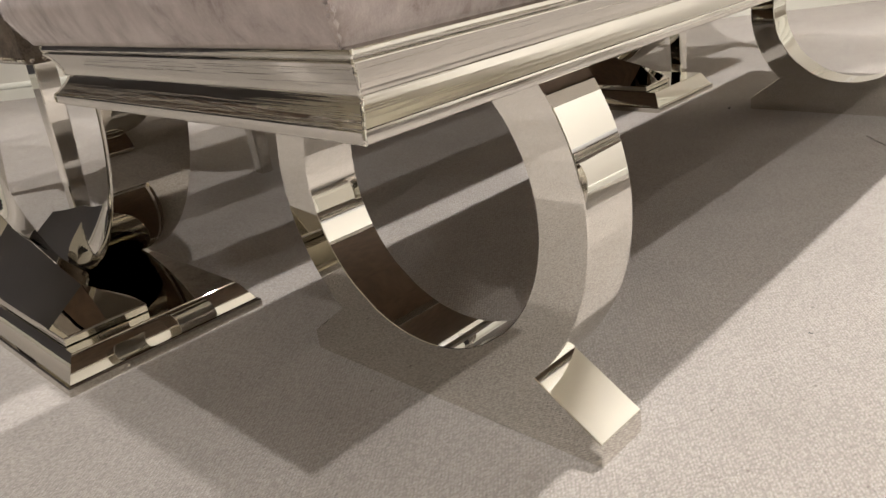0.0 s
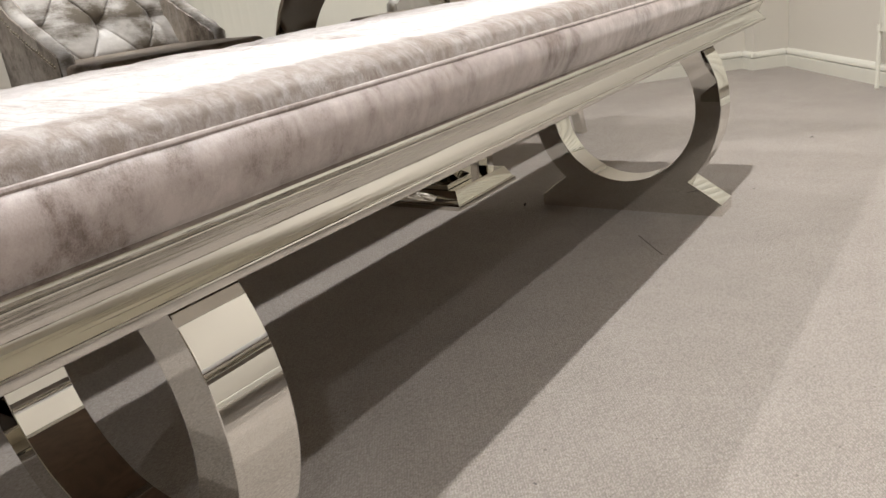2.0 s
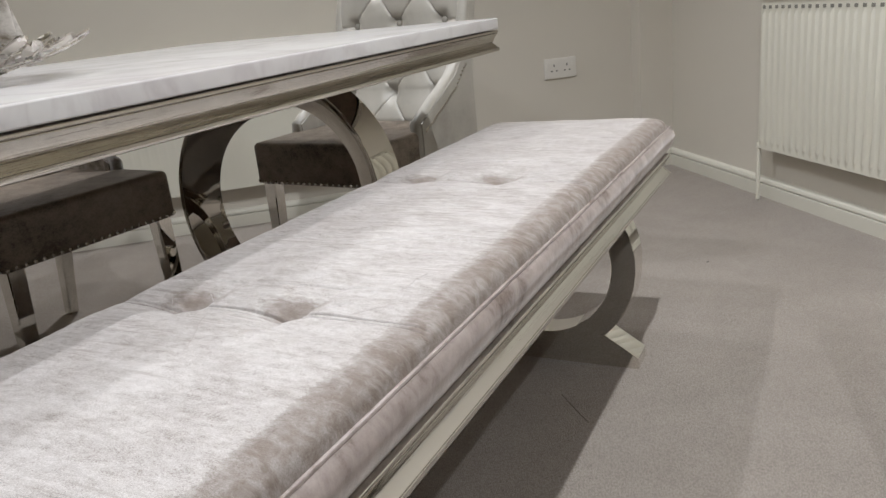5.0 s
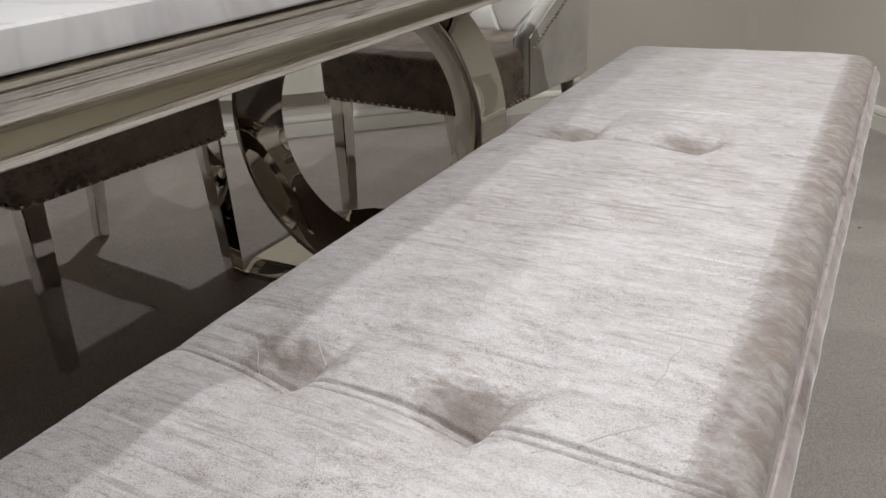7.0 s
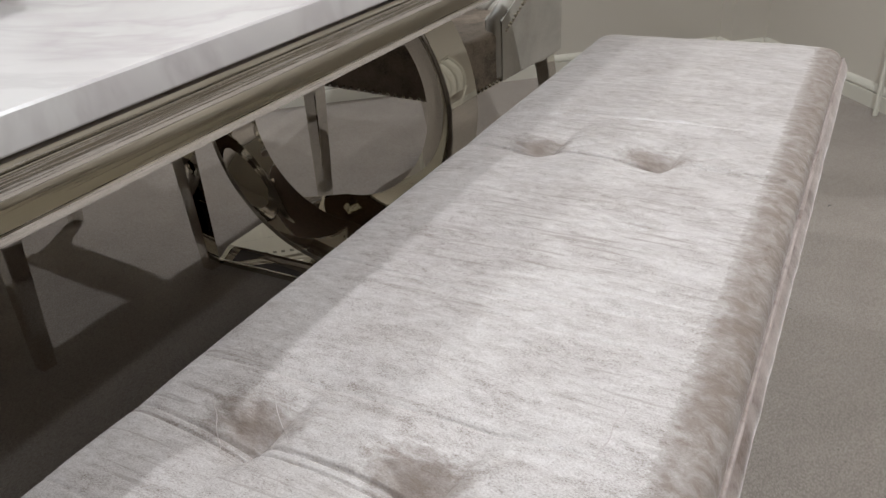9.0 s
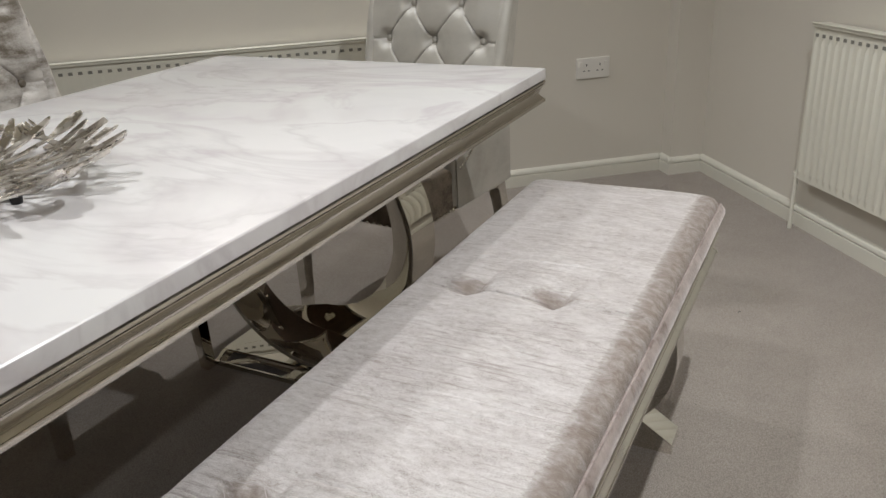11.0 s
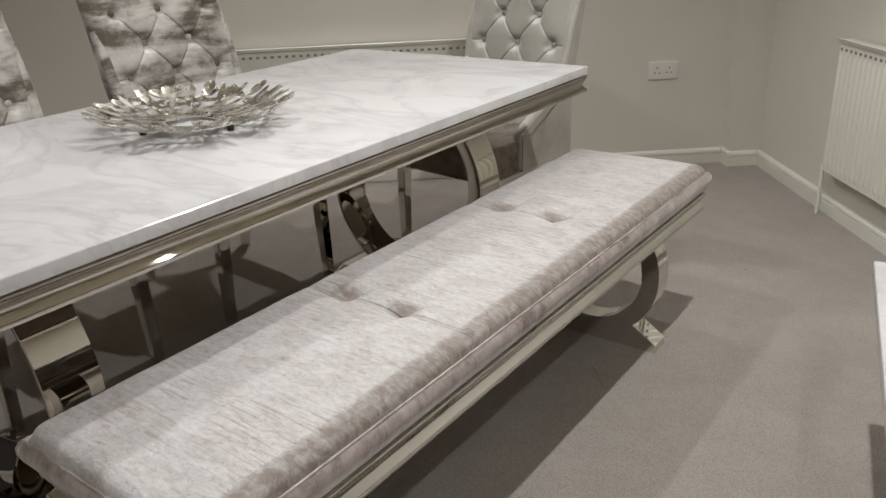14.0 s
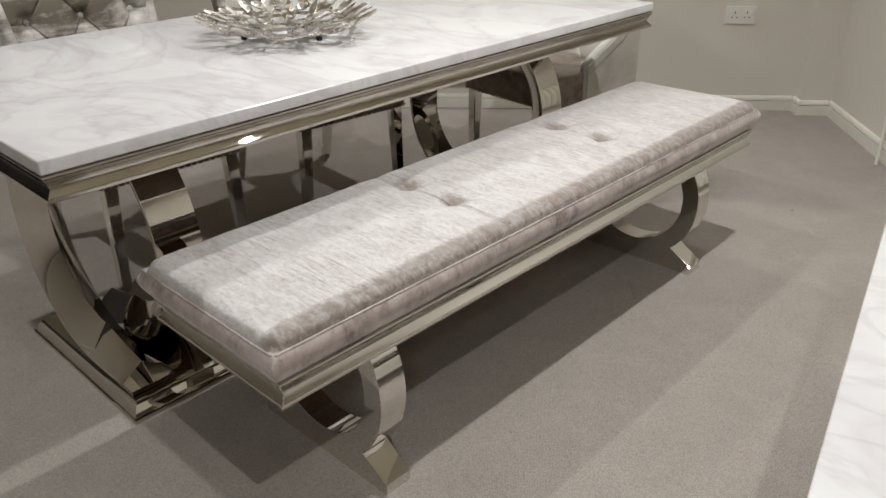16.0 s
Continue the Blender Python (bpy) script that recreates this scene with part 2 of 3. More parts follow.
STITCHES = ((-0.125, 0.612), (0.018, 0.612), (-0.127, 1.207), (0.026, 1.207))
CHROME = chrome_material("polished_steel", (0.76, 0.74, 0.695))
# table steel: same chrome, dark reflections put into its tint
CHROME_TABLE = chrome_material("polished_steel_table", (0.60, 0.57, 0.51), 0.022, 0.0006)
RAIL = chrome_material("rolled_steel_moulding", (0.61, 0.59, 0.55), 0.03, 0.0008, 0.0010)
# apron moulding, tint lowered for dark reflections too
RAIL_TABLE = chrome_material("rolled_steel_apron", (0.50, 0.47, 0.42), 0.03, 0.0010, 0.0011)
CAST = chrome_material("cast_nickel", (0.70, 0.665, 0.615), 0.36, 0.003)
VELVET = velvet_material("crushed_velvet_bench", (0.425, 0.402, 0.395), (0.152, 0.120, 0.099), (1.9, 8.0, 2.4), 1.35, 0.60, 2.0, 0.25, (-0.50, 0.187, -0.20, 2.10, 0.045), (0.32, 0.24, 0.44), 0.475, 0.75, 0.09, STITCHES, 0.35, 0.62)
# same fabric as the pad's top, its colour darkened as the sides shade
VELVET_SIDE_SHADED = velvet_material("velvet_side_shaded", (0.365, 0.308, 0.286), (0.125, 0.088, 0.072), (3.4, 3.4, 1.0), 1.5, 0.95, 0.9, 0.20, None, (0.36, 0.40, 0.24), 0.48, 0.14, 0.06)
VELVET_CHAIR = velvet_material("crushed_velvet_chair", (0.58, 0.55, 0.515), (0.10, 0.080, 0.054), (0.9, 0.9, 4.2), 0.5, 1.15, 0.3, 0.20, None, (0.46, 0.38, 0.16), 0.537, 0.06)
VELVET_SILVER = velvet_material("crushed_velvet_silver", (0.385, 0.365, 0.32), (0.17, 0.152, 0.122), (0.8, 0.8, 2.4), 0.4, 0.5, 0.12, 0.14, None, (0.30, 0.56, 0.14), 0.47, 0.05, 0.10)
# seat and wing velvet, darkened in colour for the shade under the table
VELVET_SEAT_SHADED = velvet_material("velvet_seat_shaded", (0.19, 0.14, 0.092), (0.07, 0.050, 0.032), (0.8, 0.8, 2.4), 0.5, 1.0, 0.3, 0.10)
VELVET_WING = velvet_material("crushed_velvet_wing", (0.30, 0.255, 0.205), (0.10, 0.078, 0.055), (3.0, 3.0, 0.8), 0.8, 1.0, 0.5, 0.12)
PIPING = velvet_material("velvet_piping", (0.40, 0.345, 0.32), (0.20, 0.16, 0.145), (2, 2, 2), 1.5, 1.0, 0.5, 0.08)
PRESS_LINE = plain("pale_line", (0.50, 0.46, 0.45), 0.8, 0, 0.1, 200)
MARBLE = marble_material("white_marble")
CARPET = carpet_material()
WALL = wall_material("wall_paint", (0.66, 0.623, 0.552))
WALL_DARK = wall_material("unseen_wall_dark", (0.075, 0.07, 0.075))
CEILING = wall_material("ceiling_paint", (0.84, 0.80, 0.65))
GLOSS = plain("gloss_woodwork", (0.70, 0.68, 0.60), 0.3, 0, 0.02, 8)
RAD = plain("radiator_enamel", (0.74, 0.72, 0.63), 0.32, 0, 0.015, 6)
SLOT = plain("radiator_slot", (0.24, 0.23, 0.20), 0.8)
SOCKET = plain("socket_plastic", (0.72, 0.695, 0.65), 0.28, 0, 0.01)
DARK = plain("dark_hole", (0.02, 0.02, 0.02), 0.6)
BOARD = plain("brown_underside", (0.125, 0.080, 0.050), 0.6, 0, 0.25, 40)
RUBBER = plain("black_rubber", (0.015, 0.015, 0.015), 0.7)
FLUFF = plain("brown_fluff", (0.25, 0.225, 0.20), 0.95, 0, 0.3, 300)
LENS = lamp_glass()


# ---- mesh helpers ----
def part(name, bm, mat, parent=None, label="", smooth=True, sharp=35, ease=0.0):
    """Links a bmesh as one object. ease: metres by which its sharp edges are rounded."""
    me = bpy.data.meshes.new(name)
    bmesh.ops.recalc_face_normals(bm, faces=bm.faces)
    if ease:
        edges = [e for e in bm.edges if len(e.link_faces) == 2 and e.calc_face_angle_signed(0) > radians(30)]
        bmesh.ops.bevel(bm, geom=edges, offset=ease, segments=1, affect="EDGES", clamp_overlap=True)
    bm.to_mesh(me)
    bm.free()
    me.materials.append(mat)
    if smooth:
        me.shade_smooth()
        me.set_sharp_from_angle(angle=radians(sharp))
    ob = new(name, me)
    if parent is not None:
        ob.parent = parent
    if label:
        ob["label"] = label
    return ob


def box(bm, x0, y0, z0, x1, y1, z1, bevel=0.0, seg=2):
    r = bmesh.ops.create_cube(bm, size=1.0, matrix=Matrix.Translation(((x0 + x1) / 2, (y0 + y1) / 2, (z0 + z1) / 2)) @ Matrix.Diagonal((x1 - x0, y1 - y0, z1 - z0, 1)))
    if bevel:
        edges = list({e for v in r["verts"] for e in v.link_edges})
        bmesh.ops.bevel(bm, geom=edges, offset=bevel, segments=seg, profile=0.6, affect="EDGES")
    return bm


def strip(bm, a, b, y0, y1):
    """A solid between two equal lists of (x, z), from y0 to y1, closed at its ends."""
    rows = [[bm.verts.new((p[0], y, p[1])) for p in line] for y in (y0, y1) for line in (a, b)]
    af, bf, ab, bb = rows
    n = len(a)
    for i in range(n - 1):
        bm.faces.new((af[i], af[i + 1], bf[i + 1], bf[i]))
        bm.faces.new((ab[i], bb[i], bb[i + 1], ab[i + 1]))
        bm.faces.new((af[i], ab[i], ab[i + 1], af[i + 1]))
        bm.faces.new((bf[i], bf[i + 1], bb[i + 1], bb[i]))
    bm.faces.new((af[0], bf[0], bb[0], ab[0]))
    bm.faces.new((af[-1], ab[-1], bb[-1], bf[-1]))
    return bm


def rail_side(bm, corners, i, profile):
    """One mitred side of a moulding that runs round a rectangle. profile: inset and height, bottom to top."""
    (x0, y0), (x1, y1) = corners[i], corners[(i + 1) % 4]
    cx, cy = sum(c[0] for c in corners) / 4, sum(c[1] for c in corners) / 4
    rows = []
    for x, y in ((x0, y0), (x1, y1)):
        sx, sy = (1 if x < cx else -1), (1 if y < cy else -1)
        rows.append([bm.verts.new((x + sx * d, y + sy * d, z)) for d, z in profile])
    for j in range(len(profile) - 1):
        bm.faces.new((rows[0][j], rows[1][j], rows[1][j + 1], rows[0][j + 1]))


def tube(bm, pts, r, n=8):
    """A round cord through points."""
    rings = []
    for i, p in enumerate(pts):
        d = (Vector(pts[min(i + 1, len(pts) - 1)]) - Vector(pts[max(i - 1, 0)])).normalized()
        u = d.orthogonal().normalized() if abs(d.z) > 0.9 else d.cross(Vector((0, 0, 1))).normalized()
        w = d.cross(u)
        rings.append([bm.verts.new(Vector(p) + r * (math.cos(a) * u + math.sin(a) * w)) for a in [2 * math.pi * k / n for k in range(n)]])
    for a, b in zip(rings, rings[1:]):
        for k in range(n):
            bm.faces.new((a[k], a[(k + 1) % n], b[(k + 1) % n], b[k]))
    bm.faces.new(rings[0])
    bm.faces.new(rings[-1][::-1])


def thing(name, m, label, category, group=""):
    e = new(name)
    e.empty_display_size = 0.1
    e.matrix_basis = m
    return tagged(e, label, category, group)


# ---- room shell ----
# wall corners on plan, clockwise; the second and third make a boxed-in pipe run
CORNERS = [(-4.4, 0.165), (-0.285, 3.555), (-0.231, 3.490), (-0.113, 3.587), (5.22, -3.045), (-0.07, -7.38), (-3.2, -1.926)]


def wall(i, name):
    a, b = Vector((*CORNERS[i], 0)), Vector((*CORNERS[(i + 1) % len(CORNERS)], 0))
    d = b - a
    L = d.length
    # one unseen stretch is added dark, for dark reflections in the steel
    dark = name == "unseen_dark_wall"
    e = tagged(new(name), "added unseen wall, dark so that the steel mirrors it" if dark else "plain greige painted plaster wall", "wall", "", "structure")
    e.matrix_basis = Matrix.Translation(a) @ Matrix.Rotation(math.atan2(d.y, d.x), 4, "Z")
    bm = bmesh.new()
    box(bm, 0, 0, 0, L, 0.12, CEIL)
    part("plaster", bm, WALL_DARK if dark else WALL, e)
    # skirting with a grooved top moulding
    bm = bmesh.new()
    prof = [(-0.018, 0.0), (-0.018, 0.047), (-0.0165, 0.049), (-0.008, 0.0495), (-0.008, 0.0525), (-0.016, 0.0535), (-0.0155, 0.062), (-0.012, 0.069), (-0.006, 0.073), (0.0, 0.075)]
    rows = [[bm.verts.new((x, y, z)) for y, z in prof] for x in (-0.018 if i == 2 else 0.0, L + (0.018 if i == 1 else 0.0) - (0.018 if i in (0, 2) else 0.0))]
    for j in range(len(prof) - 1):
        bm.faces.new((rows[0][j], rows[1][j], rows[1][j + 1], rows[0][j + 1]))
    for r in rows:
        bm.faces.new(r)
    part("skirting", bm, GLOSS, e, "cream gloss skirting board with grooved top")
    return e


for i, n in enumerate(("wall_north", "wall_boxing_side", "wall_boxing_face", "wall_east", "wall_south", "wall_west", "unseen_dark_wall")):
    wall(i, n)


bm = bmesh.new()
vs = [bm.verts.new((x, y, 0)) for x, y in [(-5.0, -8.0), (5.8, -8.0), (5.8, 4.2), (-5.0, 4.2)]]
vb = [bm.verts.new((v.co.x, v.co.y, -0.1)) for v in vs]
bm.faces.new(vs), bm.faces.new(vb)
for k in range(4):
    bm.faces.new((vs[k], vs[(k + 1) % 4], vb[(k + 1) % 4], vb[k]))
tagged(part("floor", bm, CARPET), "beige-grey loop pile fitted carpet", "floor", "", "structure")
bm = bmesh.new()
box(bm, -5.0, -8.0, CEIL, 5.8, 4.2, CEIL + 0.1)
tagged(part("ceiling", bm, CEILING), "plain white painted ceiling", "ceiling", "", "structure")

# ---- ceiling downlights and added fill ----
for x, y, watts in SPOTS:
    e = thing("downlight", pose(x, y, CEIL), "recessed white ceiling downlight, switched on; last three added as fill", "downlight", "ceiling downlights")
    bm = bmesh.new()
    n = 32
    prof = [(0.030, 0.0), (0.031, -0.004), (0.038, -0.006), (0.044, -0.004), (0.045, 0.0)]
    rings = [[bm.verts.new((r * math.cos(2 * math.pi * k / n), r * math.sin(2 * math.pi * k / n), z)) for k in range(n)] for r, z in prof]
    for a, b in zip(rings, rings[1:]):
        for k in range(n):
            bm.faces.new((a[k], a[(k + 1) % n], b[(k + 1) % n], b[k]))
    part("trim_ring", bm, SOCKET, e)
    bm = bmesh.new()
    bmesh.ops.create_circle(bm, cap_ends=True, segments=32, radius=0.030, matrix=Matrix.Translation((0, 0, -0.002)))
    part("lens", bm, LENS, e, "glowing warm white lens")
    lamp = bpy.data.lights.new("downlight_beam", "SPOT")
    lamp.energy, lamp.color, lamp.spot_size, lamp.spot_blend, lamp.shadow_soft_size = watts, WARM, radians(146), 1.0, 0.024
    lob = new("downlight_beam", lamp)
    lob.matrix_basis = pose(x, y, CEIL - 0.03)


# ---- bench ----
def cove_moulding(z0, h, k=1.0):
    """Inset and height, bottom to top: lip, scotia, bead, reversed scotia, lip."""
    q = [i / 10 for i in range(11)]
    bow = [0.55 * i + 0.45 * math.sin(i * math.pi / 2) for i in q]
    p = [(0.030, 0.0), (0.0030 * k, 0.0), (0.0008 * k, 0.0012), (0.0, 0.0032), (0.0, 0.0080), (0.0006, 0.0090), (0.0020, 0.0094)]
    p += [(0.0020 + 0.0112 * k * f, 0.0094 + 0.0150 * i) for i, f in zip(q[1:], bow[1:])]
    e = p[-1][0]
    p += [(e - 0.0006, 0.0250), (e - 0.0026, 0.0254), (e - 0.0030, 0.0262), (e - 0.0030, 0.0282)]
    e -= 0.0030
    p += [(e - (e - 0.0024) * (1 - f), 0.0282 + 0.0155 * (1 - i)) for i, f in zip(q[-2::-1], bow[-2::-1])]
    # fillet, groove and small torus under the pad
    p += [(0.0012, 0.0440), (0.0008, 0.0446), (0.0010, 0.0452), (0.0030, 0.0457), (0.0036, 0.0462), (0.0030, 0.0467), (0.0008, 0.0471), (0.0001, 0.0481),
          (0.0, 0.0495), (0.0003, 0.0509), (0.0012, 0.0520), (0.0032, 0.0528), (0.030, 0.0528)]
    return [(d, z0 + z * h / 0.0528) for d, z in p]


FRAME_PROFILE = cove_moulding(0.379, 0.0528)


# the pad's middle and half size; tucked seams: y at the middle line, slope, the two stitched points
PCX, PCY, PHX, PHY = -0.0325, 0.913, 0.2180, 0.915
SEAMS = ((-0.301, 0.005, (-0.0920, 0.0500)), (0.294, 0.005, (-0.0945, 0.0580)))
# creases across the pile: y at the middle line, slope, phase
CREASES = ((-0.060, 0.10, 0.3), (-0.075, -0.09, 1.9), (-0.092, 0.02, 2.6), (-0.225, 0.06, 4.0), (-0.022, 0.06, 2.8), (-0.400, -0.05, 5.2), (0.420, 0.04, 1.1))


def cushion_height(x, y, hx, hy):
    """Crown, stitched-down points with their pulled folds, tucked seams across and the pile's ripples. x, y from the pad's middle."""
    z = 0.006 * (1 - (abs(x) / hx) ** 2.2) * (1 - (abs(y) / hy) ** 10)
    inner = 1 - (abs(x) / hx) ** 8
    for k, (sy, slope, points) in enumerate(SEAMS):
        dy = y - sy - slope * x - 0.003 * math.sin(9 * x + k)
        wide = 0.030 if dy > 0 else 0.022
        z -= (0.0036 * math.exp(-((dy - 0.0042) / 0.0015) ** 2) + 0.0036 * math.exp(-((dy + 0.0042) / 0.0015) ** 2) + 0.0050 * math.exp(-abs(dy / wide) ** 1.3)) * inner
        for bx in points:
            rx = x - bx - 0.25 * max(0.0, dy)
            # behind the stitched-down point a pocket that falls towards it, in front a short dip
            far = math.exp(-(dy / 0.046) ** 1.3) if dy > 0 else math.exp(-abs(dy / 0.020) ** 1.3)
            wx = (0.044 if rx < 0 else 0.007) + (0.10 if rx < 0 else 0.03) * max(0.0, dy)
            z -= 0.023 * math.exp(-abs(rx / wx) ** 1.1) * far
            # radiating tension folds
            for ang in (0.5, 1.0, 2.2, 2.7):
                fx, fy = math.cos(ang), math.sin(ang)
                along, across = (x - bx) * fx + dy * fy, -(x - bx) * fy + dy * fx
                if along > 0:
                    z -= 0.0016 * math.exp(-(across / 0.0035) ** 2) * math.exp(-((along - 0.045) / 0.030) ** 2)
    for cy, slope, wob in CREASES:
        z -= 0.0022 * math.exp(-((y - cy - slope * x - 0.005 * math.sin(7 * x + wob)) / 0.0018) ** 2) * inner * (0.6 + 0.4 * math.sin(9 * x + 2 * wob))
    bend = y - 0.110 - 6 * (x - 0.070) ** 2
    z -= 0.008 * math.exp(-((x - 0.070) / 0.026) ** 2) * math.exp(-(bend / (0.004 if bend < 0 else 0.012)) ** 2)
    n = noise.noise(Vector((x * 4, y * 16, 0.3))) * 0.0026 + noise.noise(Vector((x * 10, y * 42, 1.7))) * 0.0018 + noise.noise(Vector((x * 26, y * 80, 4.2))) * 0.0011
    return z + n * (1 - (abs(x) / hx) ** 6)


def cushion_mesh(bm, x0, x1, y0, y1, zb, zt):
    """Upholstered pad: a dense grid over the top that rolls over into slightly bulging sides."""
    cx, cy, hx, hy = (x0 + x1) / 2, (y0 + y1) / 2, (x1 - x0) / 2, (y1 - y0) / 2
    nx, ns = 140, 12
    ys = [-hy + 2 * hy * k / 300 for k in range(301)]
    for sy, slope, points in SEAMS:
        ys += [sy - 0.045 + 0.09 * k / 110 for k in range(111)]
    for crease, slope, wob in CREASES:
        ys += [crease - 0.026 + 0.052 * k / 40 for k in range(41)]
    ys += [0.095 + 0.0008 * k for k in range(50)]
    ys = sorted(ys)
    ys = [ys[0]] + [b for a, b in zip(ys, ys[1:]) if b - a > 0.0005]
    ys[-1] = hy
    ny = len(ys) - 1
    grid = {}
    for i in range(nx + 1):
        for j in range(ny + 1):
            x, y = hx * math.sin(0.5 * math.pi * (2 * i / nx - 1)) * 0.35 + 0.65 * hx * (2 * i / nx - 1), ys[j]
            # soft roll near the seam
            ex, ey = max(0, (abs(x) - (hx - 0.040)) / 0.040), max(0, (abs(y) - (hy - 0.034)) / 0.034)
            e = min(1, math.hypot(ex, ey))
            roll = 0.023 * (1 - max(0.0, 1 - e ** 2.5) ** 0.4)
            gather = 0.0009 * e * math.sin((cx + x + (cy + y) * 1.0) * 330 + 2 * noise.noise(Vector((x * 40, y * 40, 0)))) if (ex > 0 and ey == 0 and abs(y) > hy * 0.9) or ey > 0 else 0
            grid[i, j] = bm.verts.new((cx + x, cy + y, zt + cushion_height(x, y, hx, hy) - roll + gather))
    for i in range(nx):
        for j in range(ny):
            bm.faces.new((grid[i, j], grid[i + 1, j], grid[i + 1, j + 1], grid[i, j + 1]))
    side = bmesh.new()
    rim = [(i, 0) for i in range(nx)] + [(nx, j) for j in range(ny)] + [(i, ny) for i in range(nx, 0, -1)] + [(0, j) for j in range(ny, 0, -1)]
    prev = [side.verts.new(grid[k].co) for k in rim]
    zr = [v.co.z for v in prev]
    for s in range(1, ns + 1):
        f = s / ns
        row = []
        for k, (i, j) in enumerate(rim):
            x, y = grid[i, j].co.x, grid[i, j].co.y
            ox = (1 if i == nx else -1 if i == 0 else 0)
            oy = (1 if j == ny else -1 if j == 0 else 0)
            out = 0.012 * math.sin(math.pi * f ** 0.75) - 0.003 * f * f
            out += 0.0018 * noise.noise(Vector((x * 30, y * 30, f * 3))) * (1 - f)
            row.append(side.verts.new((x + ox * out, y + oy * out, zr[k] + (zb - zr[k]) * f)))
        n = len(rim)
        for k in range(n):
            side.faces.new((prev[k], row[k], row[(k + 1) % n], prev[(k + 1) % n]))
        prev = row
    side.faces.new(prev)
    return [grid[k].co.copy() for k in rim], side


def bench_leg(parent, y0, y1):
    cx, cz, R, r = -0.051, 0.235, 0.217, 0.165
    top = 0.381
    a0 = math.asin((top - cz) / R)
    w, tip, toe = 0.146, 0.2195, 0.211
    ai0 = math.asin((top - cz) / r)
    stop = -math.acos(w / R)
    outer, inner = [], []
    n = 36

    def ring(rad, a):
        return (cx + rad * math.cos(a), cz + rad * math.sin(a))
    # down one side of the ring, round the wedge-ended foot, up the other side
    for k in range(n + 1):
        outer.append(ring(R, a0 + (stop - a0) * k / n))
        inner.append(ring(r, ai0 + (stop - ai0) * k / n))
    foot = [(cx + tip, 0.026), (cx + tip, 0.0)] + [(cx + tip - (tip + toe) * k / 20, 0.0) for k in range(1, 21)] + [(cx - toe, 0.026)]
    for k, p in enumerate(foot):
        outer.append(p)
        inner.append(ring(r, stop - 0.22 + (-math.pi - 2 * stop + 0.44) * k / (len(foot) - 1)))
    for k in range(n, -1, -1):
        outer.append(ring(R, math.pi - (a0 + (stop - a0) * k / n)))
        inner.append(ring(r, math.pi - (ai0 + (stop - ai0) * k / n)))
    bm = strip(bmesh.new(), outer, inner, y0, y1)
    part("leg", bm, CHROME, parent, "broken ring of polished steel on a wedge-ended foot", sharp=20, ease=0.0008)


bench = thing("dining_bench", pose(0, 0, 0, 0, 0, -0.28), "long velvet dining bench with polished steel frame and ring legs", "bench")
BX0, BX1, BY0, BY1 = -0.232, 0.192, 0.0, 1.803
for i in range(4):
    bm = bmesh.new()
    rail_side(bm, [(BX0, BY0), (BX1, BY0), (BX1, BY1), (BX0, BY1)], i, FRAME_PROFILE)
    part("frame_rail", bm, RAIL, bench, "polished steel cove moulding", sharp=28)
bm = bmesh.new()
box(bm, BX0 + 0.028, BY0 + 0.028, 0.381, BX1 - 0.028, BY1 - 0.028, 0.4315)
part("underside_board", bm, BOARD, bench)
bench_leg(bench, 0.238, 0.308)
bench_leg(bench, 1.551, 1.621)
bm = bmesh.new()
rim, side_bm = cushion_mesh(bm, PCX - PHX, PCX + PHX, PCY - PHY, PCY + PHY, 0.431, 0.5120)
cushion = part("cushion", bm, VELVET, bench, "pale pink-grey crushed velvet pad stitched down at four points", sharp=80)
part("boxing_strip", side_bm, VELVET_SIDE_SHADED, cushion, "pink-brown velvet side panel, shade put into its colour", sharp=80)
bm = bmesh.new()
loop = rim[::3] + [rim[0]]
tube(bm, [(p.x + (0.002 if p.x > PCX + PHX - 0.001 else -0.002 if p.x < PCX - PHX + 0.001 else 0), p.y + (-0.0015 if p.y < 0.0 else 0.0015 if p.y > 1.827 else 0), p.z - 0.001) for p in loop], 0.0024, 8)
part("piping", bm, VELVET_SIDE_SHADED, cushion, "sewn piping round the top edge")
# ruched welts down the pad's near corners
for x, sx in ((PCX + PHX, 1), (PCX - PHX, -1)):
    bm = bmesh.new()
    pts = []
    for k in range(25):
        f = k / 24
        out = 0.012 * math.sin(math.pi * f ** 0.75) - 0.003 * f * f
        pts.append((x + sx * (out - 0.001) + 0.0006 * math.sin(k * 2.1), -0.002 - out + 0.001 + 0.0005 * math.sin(k * 1.7), 0.4885 - 0.0555 * f))
    tube(bm, pts, 0.0022, 6)
    part("corner_welt", bm, PIPING, cushion)
# thin pale cords drawn for press lines and creases in the pile
for (xa, ya), (xb, yb) in (((-0.155, 0.668), (-0.083, 0.606)), ((-0.086, 0.592), (-0.028, 0.500)), ((0.111, 0.750), (0.108, 0.690)), ((0.030, 0.600), (0.004, 0.545)),
                           ((-0.150, 0.600), (-0.190, 0.640)), ((0.120, 0.660), (0.060, 0.600)), ((-0.060, 0.760), (-0.035, 0.725)), ((-0.052, 0.765), (-0.030, 0.722))):
    bm = bmesh.new()
    pts = []
    for k in range(15):
        x, y = xa + (xb - xa) * k / 14, ya + (yb - ya) * k / 14
        x += 0.0012 * math.sin(k * 0.9)
        pts.append((x, y, 0.5122 + cushion_height(x - PCX, y - PCY, PHX, PHY)))
    tube(bm, pts, 0.0004, 4)
    part("press_line", bm, PRESS_LINE, cushion, "pale raised line drawn for a crease in the pile")
